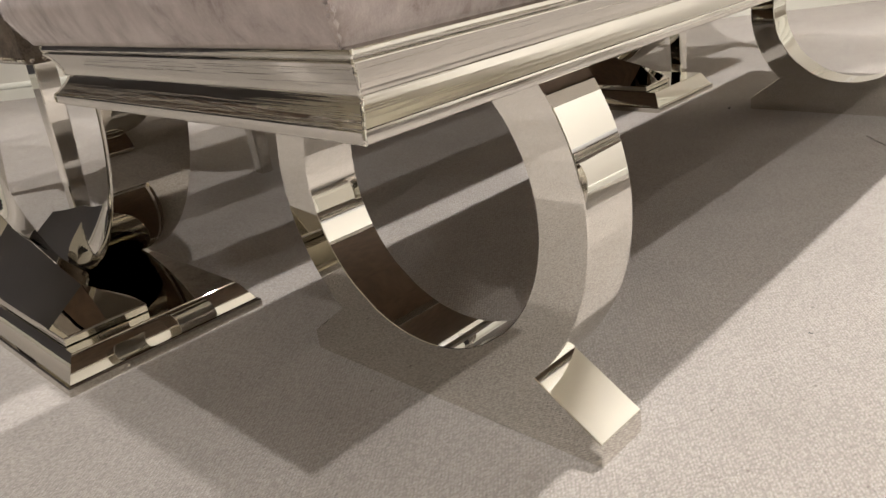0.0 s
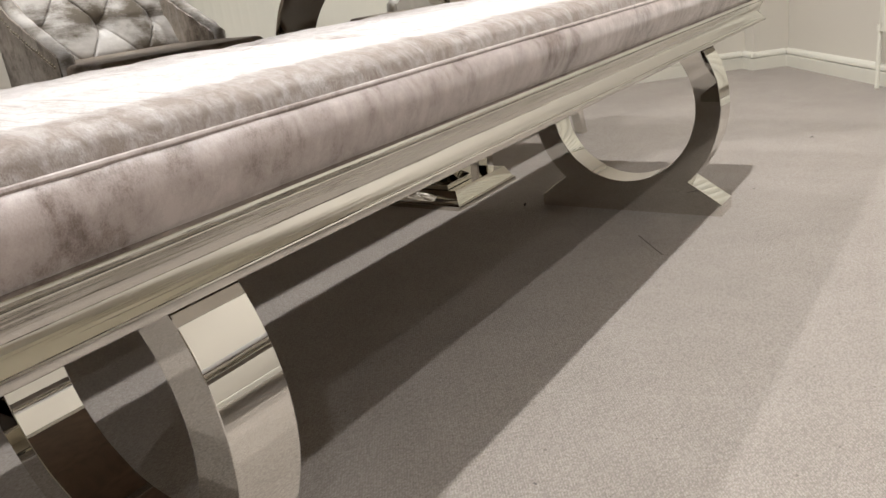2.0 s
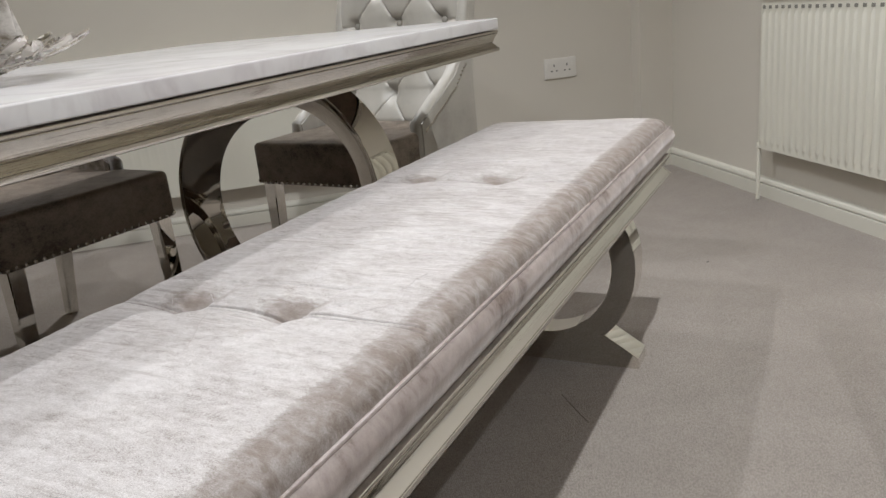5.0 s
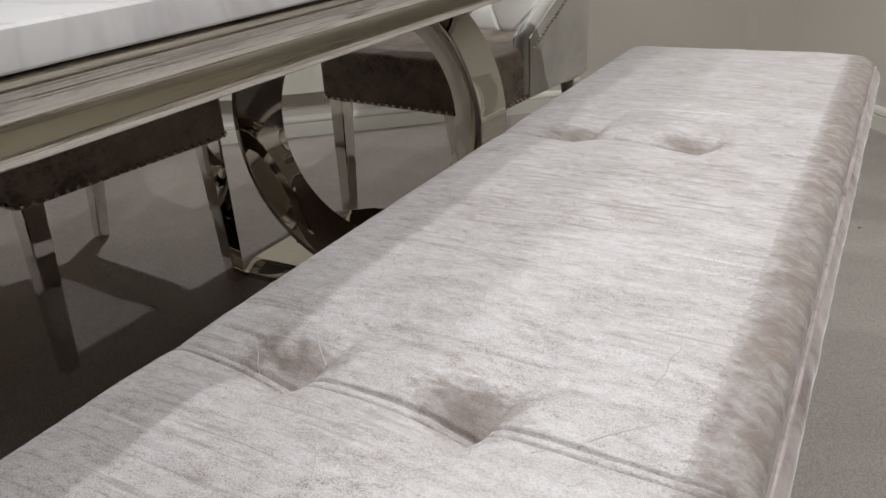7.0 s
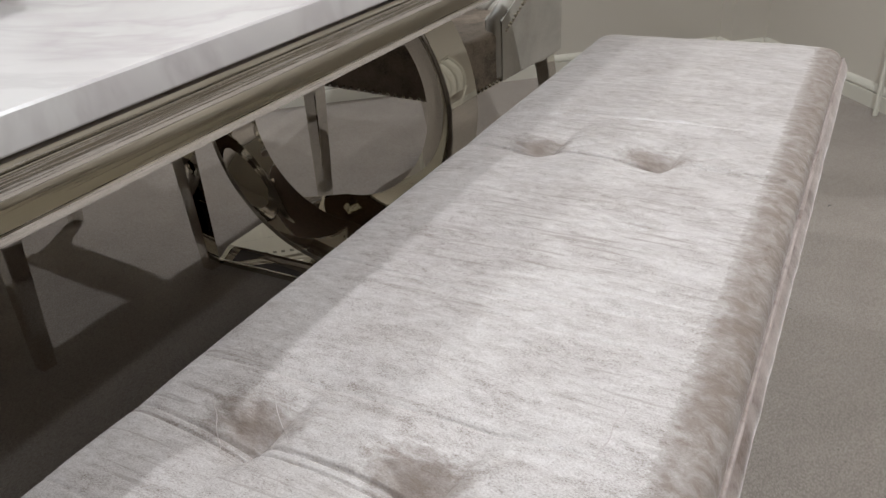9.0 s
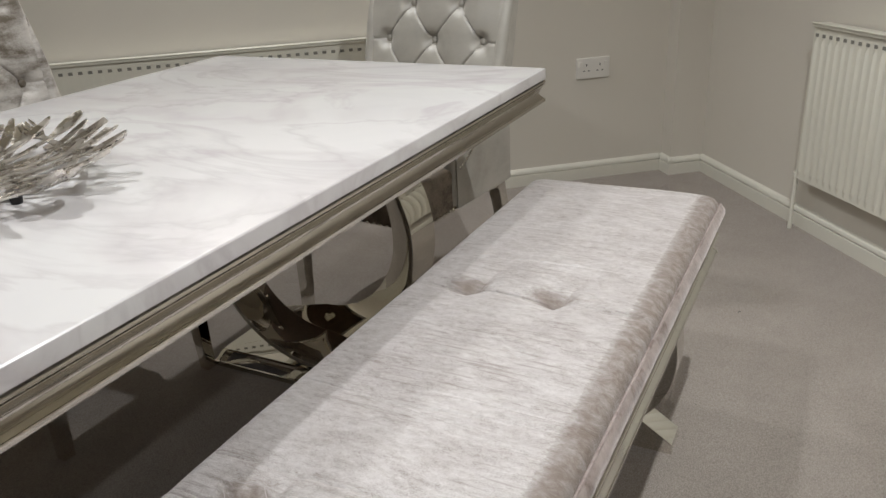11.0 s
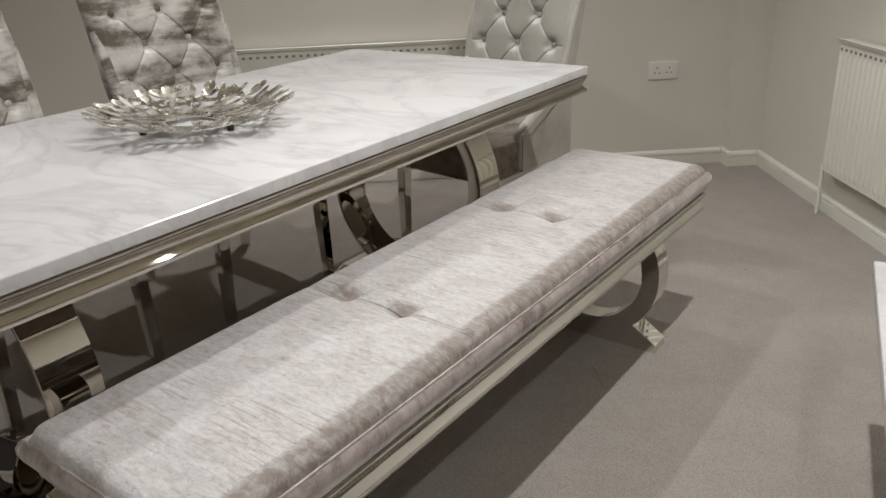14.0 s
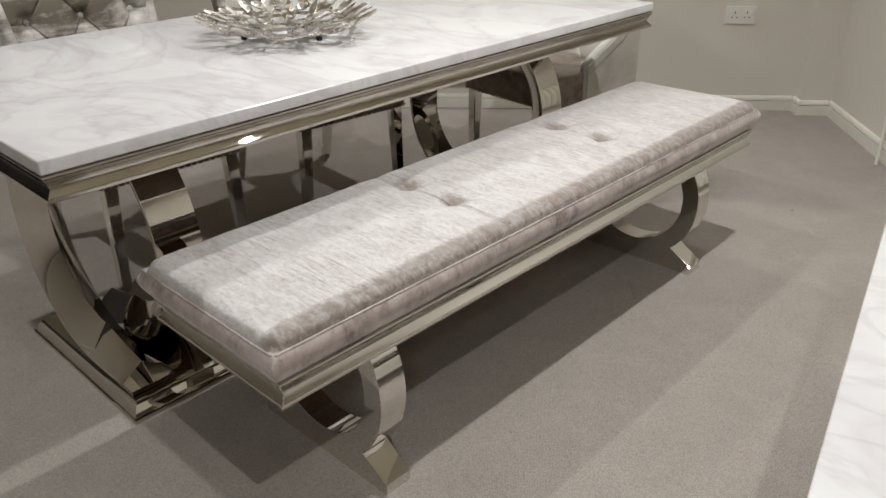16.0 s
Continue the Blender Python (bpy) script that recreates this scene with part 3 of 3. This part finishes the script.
# lumpy weld beads on the frame's mitred corners
for x, y, sx, sy in ((BX1, BY0, 1, -1), (BX0, BY0, -1, -1), (BX1, BY1, 1, 1), (BX0, BY1, -1, 1)):
    bm = bmesh.new()
    line = FRAME_PROFILE[2:-2]
    pts = []
    for k, (d, z) in enumerate(line):
        j = 0.0005 * noise.noise(Vector((k * 1.7, x * 9, y * 5)))
        pts.append((x - sx * (d + 0.0002 + j), y - sy * (d + 0.0002 - j), z))
    tube(bm, pts, 0.0012, 6)
    part("weld_bead", bm, CHROME, bench, "bright lumpy weld on the mitred corner", sharp=60)


# ---- dining table ----
TX0, TX1, TY0, TY1 = -1.232, -0.233, -0.146, 1.882
table = thing("dining_table", pose(0, 0, 0), "white marble dining table on polished steel pedestals", "table")
TP = cove_moulding(0.680, 0.0515)
for i in range(4):
    bm = bmesh.new()
    rail_side(bm, [(TX0, TY0), (TX1, TY0), (TX1, TY1), (TX0, TY1)], i, TP)
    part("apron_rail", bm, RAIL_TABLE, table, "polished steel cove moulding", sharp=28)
bm = bmesh.new()
box(bm, TX0 + 0.036, TY0 + 0.036, 0.684, TX1 - 0.036, TY1 - 0.036, 0.7305)
part("underside_board", bm, BOARD, table)
bm = bmesh.new()
box(bm, TX0 - 0.001, TY0 - 0.001, 0.7335, TX1 + 0.001, TY1 + 0.001, 0.761, 0.005, 3)
part("tabletop", bm, MARBLE, table, "polished white marble slab with grey veins")


def c_leg(parent, cx, side, y0, y1):
    """A C-shaped bar with a ridged inner face: side -1 bulges to -x and points its two tips to +x."""
    cz, R, thin, ridge = 0.3655, 0.320, 0.012, 0.090
    stations = []
    for x, h in ((0.205, 0.013), (0.158, 0.054), (0.09, 0.068)):
        stations.append(((cx - side * x, cz + R), (0, -1), h))
    n = 60
    for k in range(n + 1):
        a = math.pi / 2 + math.pi * k / n
        stations.append(((cx - side * R * math.cos(a), cz + R * math.sin(a)), (side * math.cos(a), -math.sin(a)), ridge))
    for x, h in ((0.09, 0.068), (0.158, 0.054), (0.205, 0.013)):
        stations.append(((cx - side * x, cz - R), (0, 1), h))
    bm = bmesh.new()
    ym = (y0 + y1) / 2
    rows = []
    for (x, z), (nx, nz), h in stations:
        rows.append([bm.verts.new((x + nx * d, y, z + nz * d)) for y, d in ((y0, 0), (y0, thin), (ym, h), (y1, thin), (y1, 0))])
    for a, b in zip(rows, rows[1:]):
        for k in range(5):
            bm.faces.new((a[k], a[(k + 1) % 5], b[(k + 1) % 5], b[k]))
    bm.faces.new(rows[0]), bm.faces.new(rows[-1][::-1])
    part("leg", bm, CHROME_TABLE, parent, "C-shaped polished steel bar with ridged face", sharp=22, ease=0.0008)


PLATE = [(0.0, 0.0), (0.0, 0.011), (0.002, 0.013), (0.005, 0.0135), (0.006, 0.016), (0.019, 0.039), (0.022, 0.043), (0.024, 0.0445), (0.145, 0.0445)]
for py in (-0.015, 1.458):
    ped = new("pedestal")
    ped.parent = table
    ped.matrix_basis = pose(0, py, 0)
    for i in range(4):
        bm = bmesh.new()
        rail_side(bm, [(-1.042, 0.0), (-0.442, 0.0), (-0.442, 0.289), (-1.042, 0.289)], i, PLATE)
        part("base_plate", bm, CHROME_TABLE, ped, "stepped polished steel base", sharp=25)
    c_leg(ped, -0.695, -1, 0.026, 0.142)
    c_leg(ped, -0.790, 1, 0.148, 0.264)


# ---- chairs ----
def lerp_table(tab, z):
    for (a, *va), (b, *vb) in zip(tab, tab[1:]):
        if z <= b:
            f = (z - a) / (b - a)
            f = f * f * (3 - 2 * f) * 0.3 + f * 0.7
            return [p + (q - p) * f for p, q in zip(va, vb)]
    return list(tab[-1][1:])


# height, front, rear, half width
BACK = [(0.345, -0.098, -0.222, 0.2465), (0.475, -0.105, -0.225, 0.2465), (0.56, -0.150, -0.232, 0.247), (0.66, -0.185, -0.246, 0.249), (0.78, -0.215, -0.268, 0.254), (0.90, -0.243, -0.298, 0.254), (1.03, -0.283, -0.338, 0.252)]
BUTTONS = []
for row in range(5):
    z = 0.965 - 0.104 * row
    for c in ((-1, 0, 1) if row % 2 == 0 else (-0.5, 0.5)):
        BUTTONS.append((c * 0.170, z))


def tuft(y, z):
    """Depth of the buttoned diamonds at a point of the back's face."""
    d = 0.0
    for by, bz in BUTTONS:
        d += 0.024 * math.exp(-(((y - by) / 0.021) ** 2 + ((z - bz) / 0.021) ** 2))
    inside = max(0.0, min(1.0, (0.178 - abs(y)) / 0.012)) * max(0.0, min(1.0, (0.970 - z) / 0.012))
    soft = max(0.0, min(1.0, (0.215 - abs(y)) / 0.06)) * max(0.0, min(1.0, (1.0 - z) / 0.06))
    puff = 1.0
    for sgn in (1, -1):
        q = ((z - 0.965) / 0.208 + sgn * y / 0.170) % 1.0
        q = min(q, 1 - q)
        d += 0.0075 * math.exp(-(q / 0.011) ** 2) * inside
        puff *= math.sin(math.pi * q) ** 0.7
    for by, bz in BUTTONS:
        if abs(by) > 0.15 and abs(y) > 0.165 and y * by > 0:
            d += 0.004 * math.exp(-((z - bz) / 0.0035) ** 2)
    return d - 0.0065 * puff * soft - 0.002


def wing_top(x):
    """Height of a wing's swept edge."""
    return lerp_table([(-0.30, 0.80), (-0.222, 0.735), (-0.18, 0.655), (-0.11, 0.592), (-0.02, 0.545), (0.05, 0.508), (0.09, 0.486)], x)[0]


def chair_mesh(velvet, wing):
    e = thing("dining_chair", pose(0, 0, 0), "high-backed silver crushed velvet dining chair with buttoned back", "chair", "chairs round the table")
    # local: +x is the way the chair faces
    bm = bmesh.new()
    box(bm, -0.235, -0.240, 0.342, 0.275, 0.240, 0.466, 0.018, 4)
    for v in bm.verts:
        if v.co.z > 0.44:
            v.co.z += 0.012 * (1 - (v.co.y / 0.24) ** 2)
    seat = part("seat", bm, VELVET_SEAT_SHADED, e, "padded brown-grey velvet seat, shade put into its colour")
    bm = bmesh.new()
    for k in range(22):
        for px, py in ((-0.085 + 0.35 * k / 21, -0.2405), (-0.085 + 0.35 * k / 21, 0.2405), (0.2755, -0.228 + 0.456 * k / 21)):
            bmesh.ops.create_icosphere(bm, subdivisions=1, radius=0.0058, matrix=Matrix.Translation((px, py, 0.352)))
    part("nailhead_trim", bm, CHROME, seat, "row of steel nailheads")
    # legs
    for lx, ly, fx in ((0.245, -0.205, 0.245), (0.245, 0.205, 0.245), (-0.205, -0.205, -0.285), (-0.205, 0.205, -0.285)):
        bm = bmesh.new()
        top, bot = 0.021, 0.015
        a = [bm.verts.new((lx + sx * top, ly + sy * top, 0.345)) for sx, sy in ((-1, -1), (1, -1), (1, 1), (-1, 1))]
        b = [bm.verts.new((fx + sx * bot, ly + (0.012 if ly > 0 else -0.012) + sy * bot, 0.0)) for sx, sy in ((-1, -1), (1, -1), (1, 1), (-1, 1))]
        for k in range(4):
            bm.faces.new((a[k], a[(k + 1) % 4], b[(k + 1) % 4], b[k]))
        bm.faces.new(a), bm.faces.new(b)
        bmesh.ops.bevel(bm, geom=list(bm.edges), offset=0.002, segments=1, affect="EDGES")
        part("leg", bm, CHROME, e, "square tapered polished steel leg")
    # backrest
    bm = bmesh.new()
    nz, ny = 220, 170
    zs = [0.345 + 0.685 * k / nz for k in range(nz + 1)]
    front = []
    for z in zs:
        f, r, w = lerp_table(BACK, z)
        row = []
        for j in range(ny + 1):
            y = -w + 2 * w * j / ny
            edge = max(0, (abs(y) - (w - 0.03)) / 0.03)
            etop = max(0, (z - 1.005) / 0.025)
            rim_roll = 0.024 * (1 - math.sqrt(max(0, 1 - min(1, edge * edge + etop * etop))))
            face = 0.012 * (1 - edge) * (1 - etop) - tuft(y, z) * (1 - edge) * (1 - etop)
            row.append(bm.verts.new((f + face - rim_roll, y, z)))
        front.append(row)
    for a, b in zip(front, front[1:]):
        for j in range(ny):
            bm.faces.new((a[j], a[j + 1], b[j + 1], b[j]))
    rear = []
    for z in zs:
        f, r, w = lerp_table(BACK, z)
        rear.append([bm.verts.new((r, -w + 0.006, z)), bm.verts.new((r, w - 0.006, z))])
    for i in range(nz):
        bm.faces.new((rear[i][0], rear[i + 1][0], rear[i + 1][1], rear[i][1]))
        bm.faces.new((front[i][0], front[i + 1][0], rear[i + 1][0], rear[i][0]))
        bm.faces.new((front[i][ny], rear[i][1], rear[i + 1][1], front[i + 1][ny]))
    bm.faces.new(front[-1] + [rear[-1][1], rear[-1][0]])
    back = part("backrest", bm, velvet, e, "diamond-buttoned crushed velvet back", sharp=70)
    for by, bz in BUTTONS:
        if bz < 0.56:
            continue
        f, r, w = lerp_table(BACK, bz)
        bm = bmesh.new()
        bmesh.ops.create_uvsphere(bm, u_segments=12, v_segments=8, radius=0.0125, matrix=Matrix.Translation((f - 0.008, by, bz)) @ Matrix.Diagonal((0.6, 1, 1, 1)))
        part("button", bm, velvet, back)
    for s in (-1, 1):
        # low wing that sweeps from the back down over the side of the seat
        bm = bmesh.new()
        n, m = 36, 8
        sheets = []
        for y, gathers in ((0.204, 0.0022), (0.2485, 0.0)):
            sheet = []
            for k in range(n + 1):
                x = -0.222 + 0.306 * k / n
                top = wing_top(x)
                row = []
                for q in range(m + 1):
                    z = 0.352 + (top - 0.352) * q / m
                    fold = gathers * math.sin(150 * x + 3 * noise.noise(Vector((9 * x, 7 * z, s)))) * q / m
                    row.append(bm.verts.new((x, s * (y + fold), z)))
                sheet.append(row)
            sheets.append(sheet)
            for a, b in zip(sheet, sheet[1:]):
                for q in range(m):
                    bm.faces.new((a[q], b[q], b[q + 1], a[q + 1]))
        a, b = sheets
        for k in range(n):
            bm.faces.new((a[k][m], a[k + 1][m], b[k + 1][m], b[k][m]))
            bm.faces.new((a[k][0], b[k][0], b[k + 1][0], a[k + 1][0]))
        bm.faces.new(a[-1] + b[-1][::-1])
        bm.faces.new(a[0] + b[0][::-1])
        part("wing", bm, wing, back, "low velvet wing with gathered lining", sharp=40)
        # padded roll down the side of the back, along the wing and down its front
        bm = bmesh.new()
        pts = [(0.086, s * 0.2265, 0.362), (0.087, s * 0.2265, 0.43)]
        for k in range(14):
            x = 0.080 - 0.262 * k / 13
            pts.append((x, s * 0.2265, wing_top(x) - 0.004))
        for k in range(10):
            z = 0.70 + 0.215 * k / 9
            f, r, w = lerp_table(BACK, z)
            pts.append((f + 0.002 - 0.022 * (k / 9) ** 2, s * (w - 0.018), z))
        tube(bm, pts, 0.019, 12)
        part("side_roll", bm, velvet, back, "padded roll along the edge", sharp=60)
        bm = bmesh.new()
        for k in range(26):
            x = 0.066 - 0.27 * k / 25
            bmesh.ops.create_icosphere(bm, subdivisions=1, radius=0.0052, matrix=Matrix.Translation((x, s * 0.2490, wing_top(x) - 0.034)))
        part("nailhead_trim", bm, CHROME, back, "row of steel nailheads")
    return e


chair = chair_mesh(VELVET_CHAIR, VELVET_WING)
chair.matrix_basis = pose(-1.310, 1.246, 0, 0, 0, -5)
copy_thing(chair, pose(-1.325, 0.505, 0, 0, 0, -1))
chair_mesh(VELVET_SILVER, VELVET_SILVER).matrix_basis = pose(-0.746, 2.048, 0, 0, 0, -96)


# ---- radiators ----
def radiator(name, m, length, h, label, ribs=0.008):
    """Local: x along the wall, y out of the wall (negative), z up from its lower edge."""
    e = thing(name, m, label, "radiator")
    bm = bmesh.new()
    pitch = 0.0335
    n = int(length / pitch)
    L = n * pitch
    # ribbed face
    cols = []
    for k in range(n * 8 + 1):
        x = L * k / (n * 8)
        ph = (x / pitch) % 1.0
        d = 0.0 if ph < 0.28 or ph > 0.72 else ribs * math.sin(math.pi * (ph - 0.28) / 0.44)
        cols.append((x, d))
    zs = [0.0, 0.022, 0.034, h - 0.060, h - 0.046, h - 0.002]
    amt = [0, 0, 1, 1, 0, 0]
    rows = [[bm.verts.new((x, -0.062 - d * a, z)) for x, d in cols] for z, a in zip(zs, amt)]
    for a, b in zip(rows, rows[1:]):
        for k in range(len(cols) - 1):
            bm.faces.new((a[k], a[k + 1], b[k + 1], b[k]))
    bk = [bm.verts.new(p) for p in ((0, -0.052, 0), (L, -0.052, 0), (L, -0.052, h - 0.002), (0, -0.052, h - 0.002))]
    bm.faces.new(bk)
    bm.faces.new([r[0] for r in rows] + [bk[3], bk[0]])
    bm.faces.new([r[-1] for r in rows] + [bk[2], bk[1]])
    bm.faces.new(rows[0] + [bk[1], bk[0]])
    bm.faces.new(rows[-1] + [bk[2], bk[3]])
    face = part("front_panel", bm, RAD, e, "ribbed cream enamelled steel panel" if ribs > 0.004 else "smooth cream enamelled steel panel", sharp=50)
    bm = bmesh.new()
    for k in range(n):
        box(bm, (k + 0.28) * pitch, -0.0640, h - 0.0415, (k + 0.72) * pitch, -0.0615, h - 0.0305, 0.001, 1)
    part("air_slots", bm, SLOT, face)
    bm = bmesh.new()
    box(bm, -0.004, -0.070, h - 0.010, L + 0.004, -0.012, h, 0.002, 2)
    box(bm, -0.004, -0.074, h + 0.0, L + 0.004, -0.066, h + 0.004, 0.001, 1)
    part("top_cover", bm, RAD, e)
    for sx in (-0.002, L - 0.001):
        bm = bmesh.new()
        box(bm, sx, -0.058, 0.004, sx + 0.003, -0.012, h - 0.006, 0.0006, 1)
        part("side_cover", bm, RAD, e)
    bm = bmesh.new()
    box(bm, 0.004, -0.030, 0.0, L - 0.004, -0.018, h - 0.02, 0.003, 1)
    part("rear_panel", bm, RAD, e)
    # valve pipe down to the floor
    bm = bmesh.new()
    z0 = -m.translation.z + 0.002
    tube(bm, [(-0.004, -0.055, z0), (-0.004, -0.055, 0.01)], 0.0075, 12)
    tube(bm, [(-0.004, -0.055, 0.0), (-0.004, -0.055, 0.02)], 0.011, 12)
    part("supply_pipe", bm, RAD, e)
    return e


def on_wall(i, along, z=0.0):
    a, b = Vector((*CORNERS[i], 0)), Vector((*CORNERS[(i + 1) % len(CORNERS)], 0))
    d = (b - a).normalized()
    return Matrix.Translation(a + d * along + Vector((0, 0, z))) @ Matrix.Rotation(math.atan2(d.y, d.x), 4, "Z")


radiator("radiator_east", on_wall(3, 0.728, 0.196), 1.20, 0.525, "cream ribbed panel radiator on the wall")
radiator("radiator_north", on_wall(0, 2.59, 0.170), 1.51, 0.515, "cream flat panel radiator behind the chairs", 0.0006)


# ---- double socket ----
sock = thing("wall_socket", on_wall(0, 4.990, 0.482), "white plastic double switched wall socket", "socket")
bm = bmesh.new()
box(bm, -0.073, -0.010, -0.043, 0.073, 0.0, 0.043, 0.003, 3)
part("faceplate", bm, SOCKET, sock)
for s in (-1, 1):
    bm = bmesh.new()
    box(bm, s * 0.056 - 0.006, -0.0135, 0.006, s * 0.056 + 0.006, -0.009, 0.026, 0.001, 1)
    part("switch", bm, SOCKET, sock)
    bm = bmesh.new()
    cx = s * 0.030
    box(bm, cx - 0.0022, -0.0105, 0.008, cx + 0.0022, -0.0095, 0.018)
    box(bm, cx - 0.0145, -0.0105, -0.013, cx - 0.0075, -0.0095, -0.008)
    box(bm, cx + 0.0075, -0.0105, -0.013, cx + 0.0145, -0.0095, -0.008)
    part("pin_holes", bm, DARK, sock)


# ---- marble-topped side table ----
side = thing("side_table", pose(0.700, 1.477, 0, 0, 0, 11.2), "low white marble side table with polished steel frame", "table")
bm = bmesh.new()
box(bm, 0.0, -1.30, 0.422, 0.65, 0.0, 0.450, 0.005, 3)
part("tabletop", bm, MARBLE, side, "polished white marble slab")
for i in range(4):
    bm = bmesh.new()
    rail_side(bm, [(0.012, -1.288), (0.638, -1.288), (0.638, -0.012), (0.012, -0.012)], i, [(d, z - 0.0115) for d, z in FRAME_PROFILE])
    part("apron_rail", bm, RAIL, side, sharp=28)
bm = bmesh.new()
box(bm, 0.04, -1.26, 0.371, 0.61, -0.04, 0.419)
part("underside_board", bm, BOARD, side)
for y in (-0.36, -1.06):
    bm = bmesh.new()
    box(bm, 0.16, y - 0.04, 0.0, 0.49, y + 0.04, 0.372, 0.004, 1)
    part("leg", bm, CHROME, side)


# ---- cutlery bowl ----
def cutlery_outline(kind):
    """Half widths along a piece of cutlery 0.19 long."""
    if kind == "spoon":
        return [(0.0, 0.003), (0.004, 0.007), (0.03, 0.0075), (0.06, 0.005), (0.115, 0.0042), (0.128, 0.0065), (0.140, 0.013), (0.155, 0.0165), (0.170, 0.0155), (0.182, 0.010), (0.188, 0.003)]
    if kind == "knife":
        return [(0.0, 0.004), (0.005, 0.0075), (0.05, 0.0080), (0.085, 0.0062), (0.10, 0.0075), (0.14, 0.0090), (0.170, 0.0080), (0.185, 0.0045), (0.190, 0.001)]
    return [(0.0, 0.003), (0.004, 0.0075), (0.03, 0.0075), (0.06, 0.005), (0.115, 0.0042), (0.130, 0.010), (0.140, 0.0125), (0.150, 0.0125)]


def bowl_z(r):
    return 0.004 + 0.052 * (r / 0.25) ** 2.6


def cutlery(kind, at, direction, lift, parent):
    """A piece laid on the bowl's curve, starting at a plan point."""
    bm = bmesh.new()
    d = Vector((math.cos(direction), math.sin(direction)))
    nrm = Vector((-d.y, d.x))

    def place(s, w, t):
        p = (Vector(at) + d * s) * 0.97 + nrm * w * 0.95
        return Vector((p.x, p.y, bowl_z(p.length) + lift + t))

    def slab(outline, off=0.0, hollow=False):
        rows = []
        for s, w in outline:
            dip = -0.004 if hollow and s > 0.125 else 0.0
            rows.append([bm.verts.new(place(s, off - w, 0.0016)), bm.verts.new(place(s, off, 0.0016 + dip)), bm.verts.new(place(s, off + w, 0.0016)),
                         bm.verts.new(place(s, off + w, -0.0016)), bm.verts.new(place(s, off, -0.0020 + dip)), bm.verts.new(place(s, off - w, -0.0016))])
        for a, b in zip(rows, rows[1:]):
            for k in range(6):
                bm.faces.new((a[k], a[(k + 1) % 6], b[(k + 1) % 6], b[k]))
        bm.faces.new(rows[0]), bm.faces.new(rows[-1][::-1])
    slab(cutlery_outline(kind), 0.0, kind == "spoon")
    if kind == "fork":
        for o in (-0.0105, -0.0035, 0.0035, 0.0105):
            slab([(0.148, 0.0021), (0.165, 0.0021), (0.185, 0.0012)], o)
    return part(kind, bm, CAST, parent, sharp=40)


bowl = thing("cutlery_bowl", pose(-0.747, 0.752, 0.763), "silver fruit bowl welded from spoons, forks and knives", "bowl")
rng = random.Random(5)
# two crossing rings of leaning pieces, then some laid round the rim and across the floor of the bowl
for ring, lean in ((0, 1), (1, -1)):
    for k in range(21):
        a = 2 * math.pi * (k + 0.5 * ring) / 21 + rng.uniform(-0.07, 0.07)
        kind = ("spoon", "knife", "fork", "spoon", "knife")[(k + 2 * ring) % 5]
        r0 = rng.uniform(0.062, 0.082)
        cutlery(kind, (r0 * math.cos(a), r0 * math.sin(a)), a + lean * rng.uniform(0.40, 0.72), 0.003 + 0.0045 * ring + rng.uniform(0, 0.003), bowl)
for k in range(16):
    a = 2 * math.pi * k / 16 + rng.uniform(-0.15, 0.15)
    kind = ("fork", "knife", "spoon")[k % 3]
    r0 = rng.uniform(0.16, 0.19)
    cutlery(kind, (r0 * math.cos(a), r0 * math.sin(a)), a + rng.choice((-1, 1)) * rng.uniform(1.55, 1.85), 0.002 + 0.004 * (k % 2), bowl)
for k in range(8):
    a = 2 * math.pi * k / 8
    cutlery(("knife", "spoon")[k % 2], (0.10 * math.cos(a + 2.4), 0.10 * math.sin(a + 2.4)), a, 0.001 + 0.003 * (k % 3), bowl)
for k in range(3):
    a = 0.15 + 2 * math.pi * k / 3
    bm = bmesh.new()
    bmesh.ops.create_cone(bm, cap_ends=True, segments=14, radius1=0.008, radius2=0.009, depth=0.010, matrix=Matrix.Translation((0.122 * math.cos(a), 0.122 * math.sin(a), 0.0032)))
    part("rubber_foot", bm, RUBBER, bowl, "black rubber foot")


# ---- lint on the carpet ----
rng = random.Random(11)
for x, y, size in ((-0.300, 1.540, 0.006), (0.221, 2.272, 0.004), (0.236, 0.572, 0.0018), (0.190, 1.759, 0.002)):
    bm = bmesh.new()
    pts = [(size * (k - 2) * 0.6, size * rng.uniform(-0.6, 0.6), 0.0016 + 0.0006 * (k % 2)) for k in range(5)]
    tube(bm, pts, size * 0.28, 6)
    ob = tagged(part("lint", bm, DARK), "dark fluff of lint on the carpet", "lint", "lint on the carpet")
    ob.matrix_basis = pose(x, y, 0, 0, 0, rng.uniform(0, 180))
bm = bmesh.new()
pts = [(0.048 + 0.083 * k / 12 + 0.0008 * math.sin(k * 1.3), 1.396 - 0.093 * k / 12, 0.0005) for k in range(13)]
tube(bm, pts, 0.0012, 6)
tagged(part("thread", bm, FLUFF), "thin brown-grey thread trodden into the carpet", "thread")
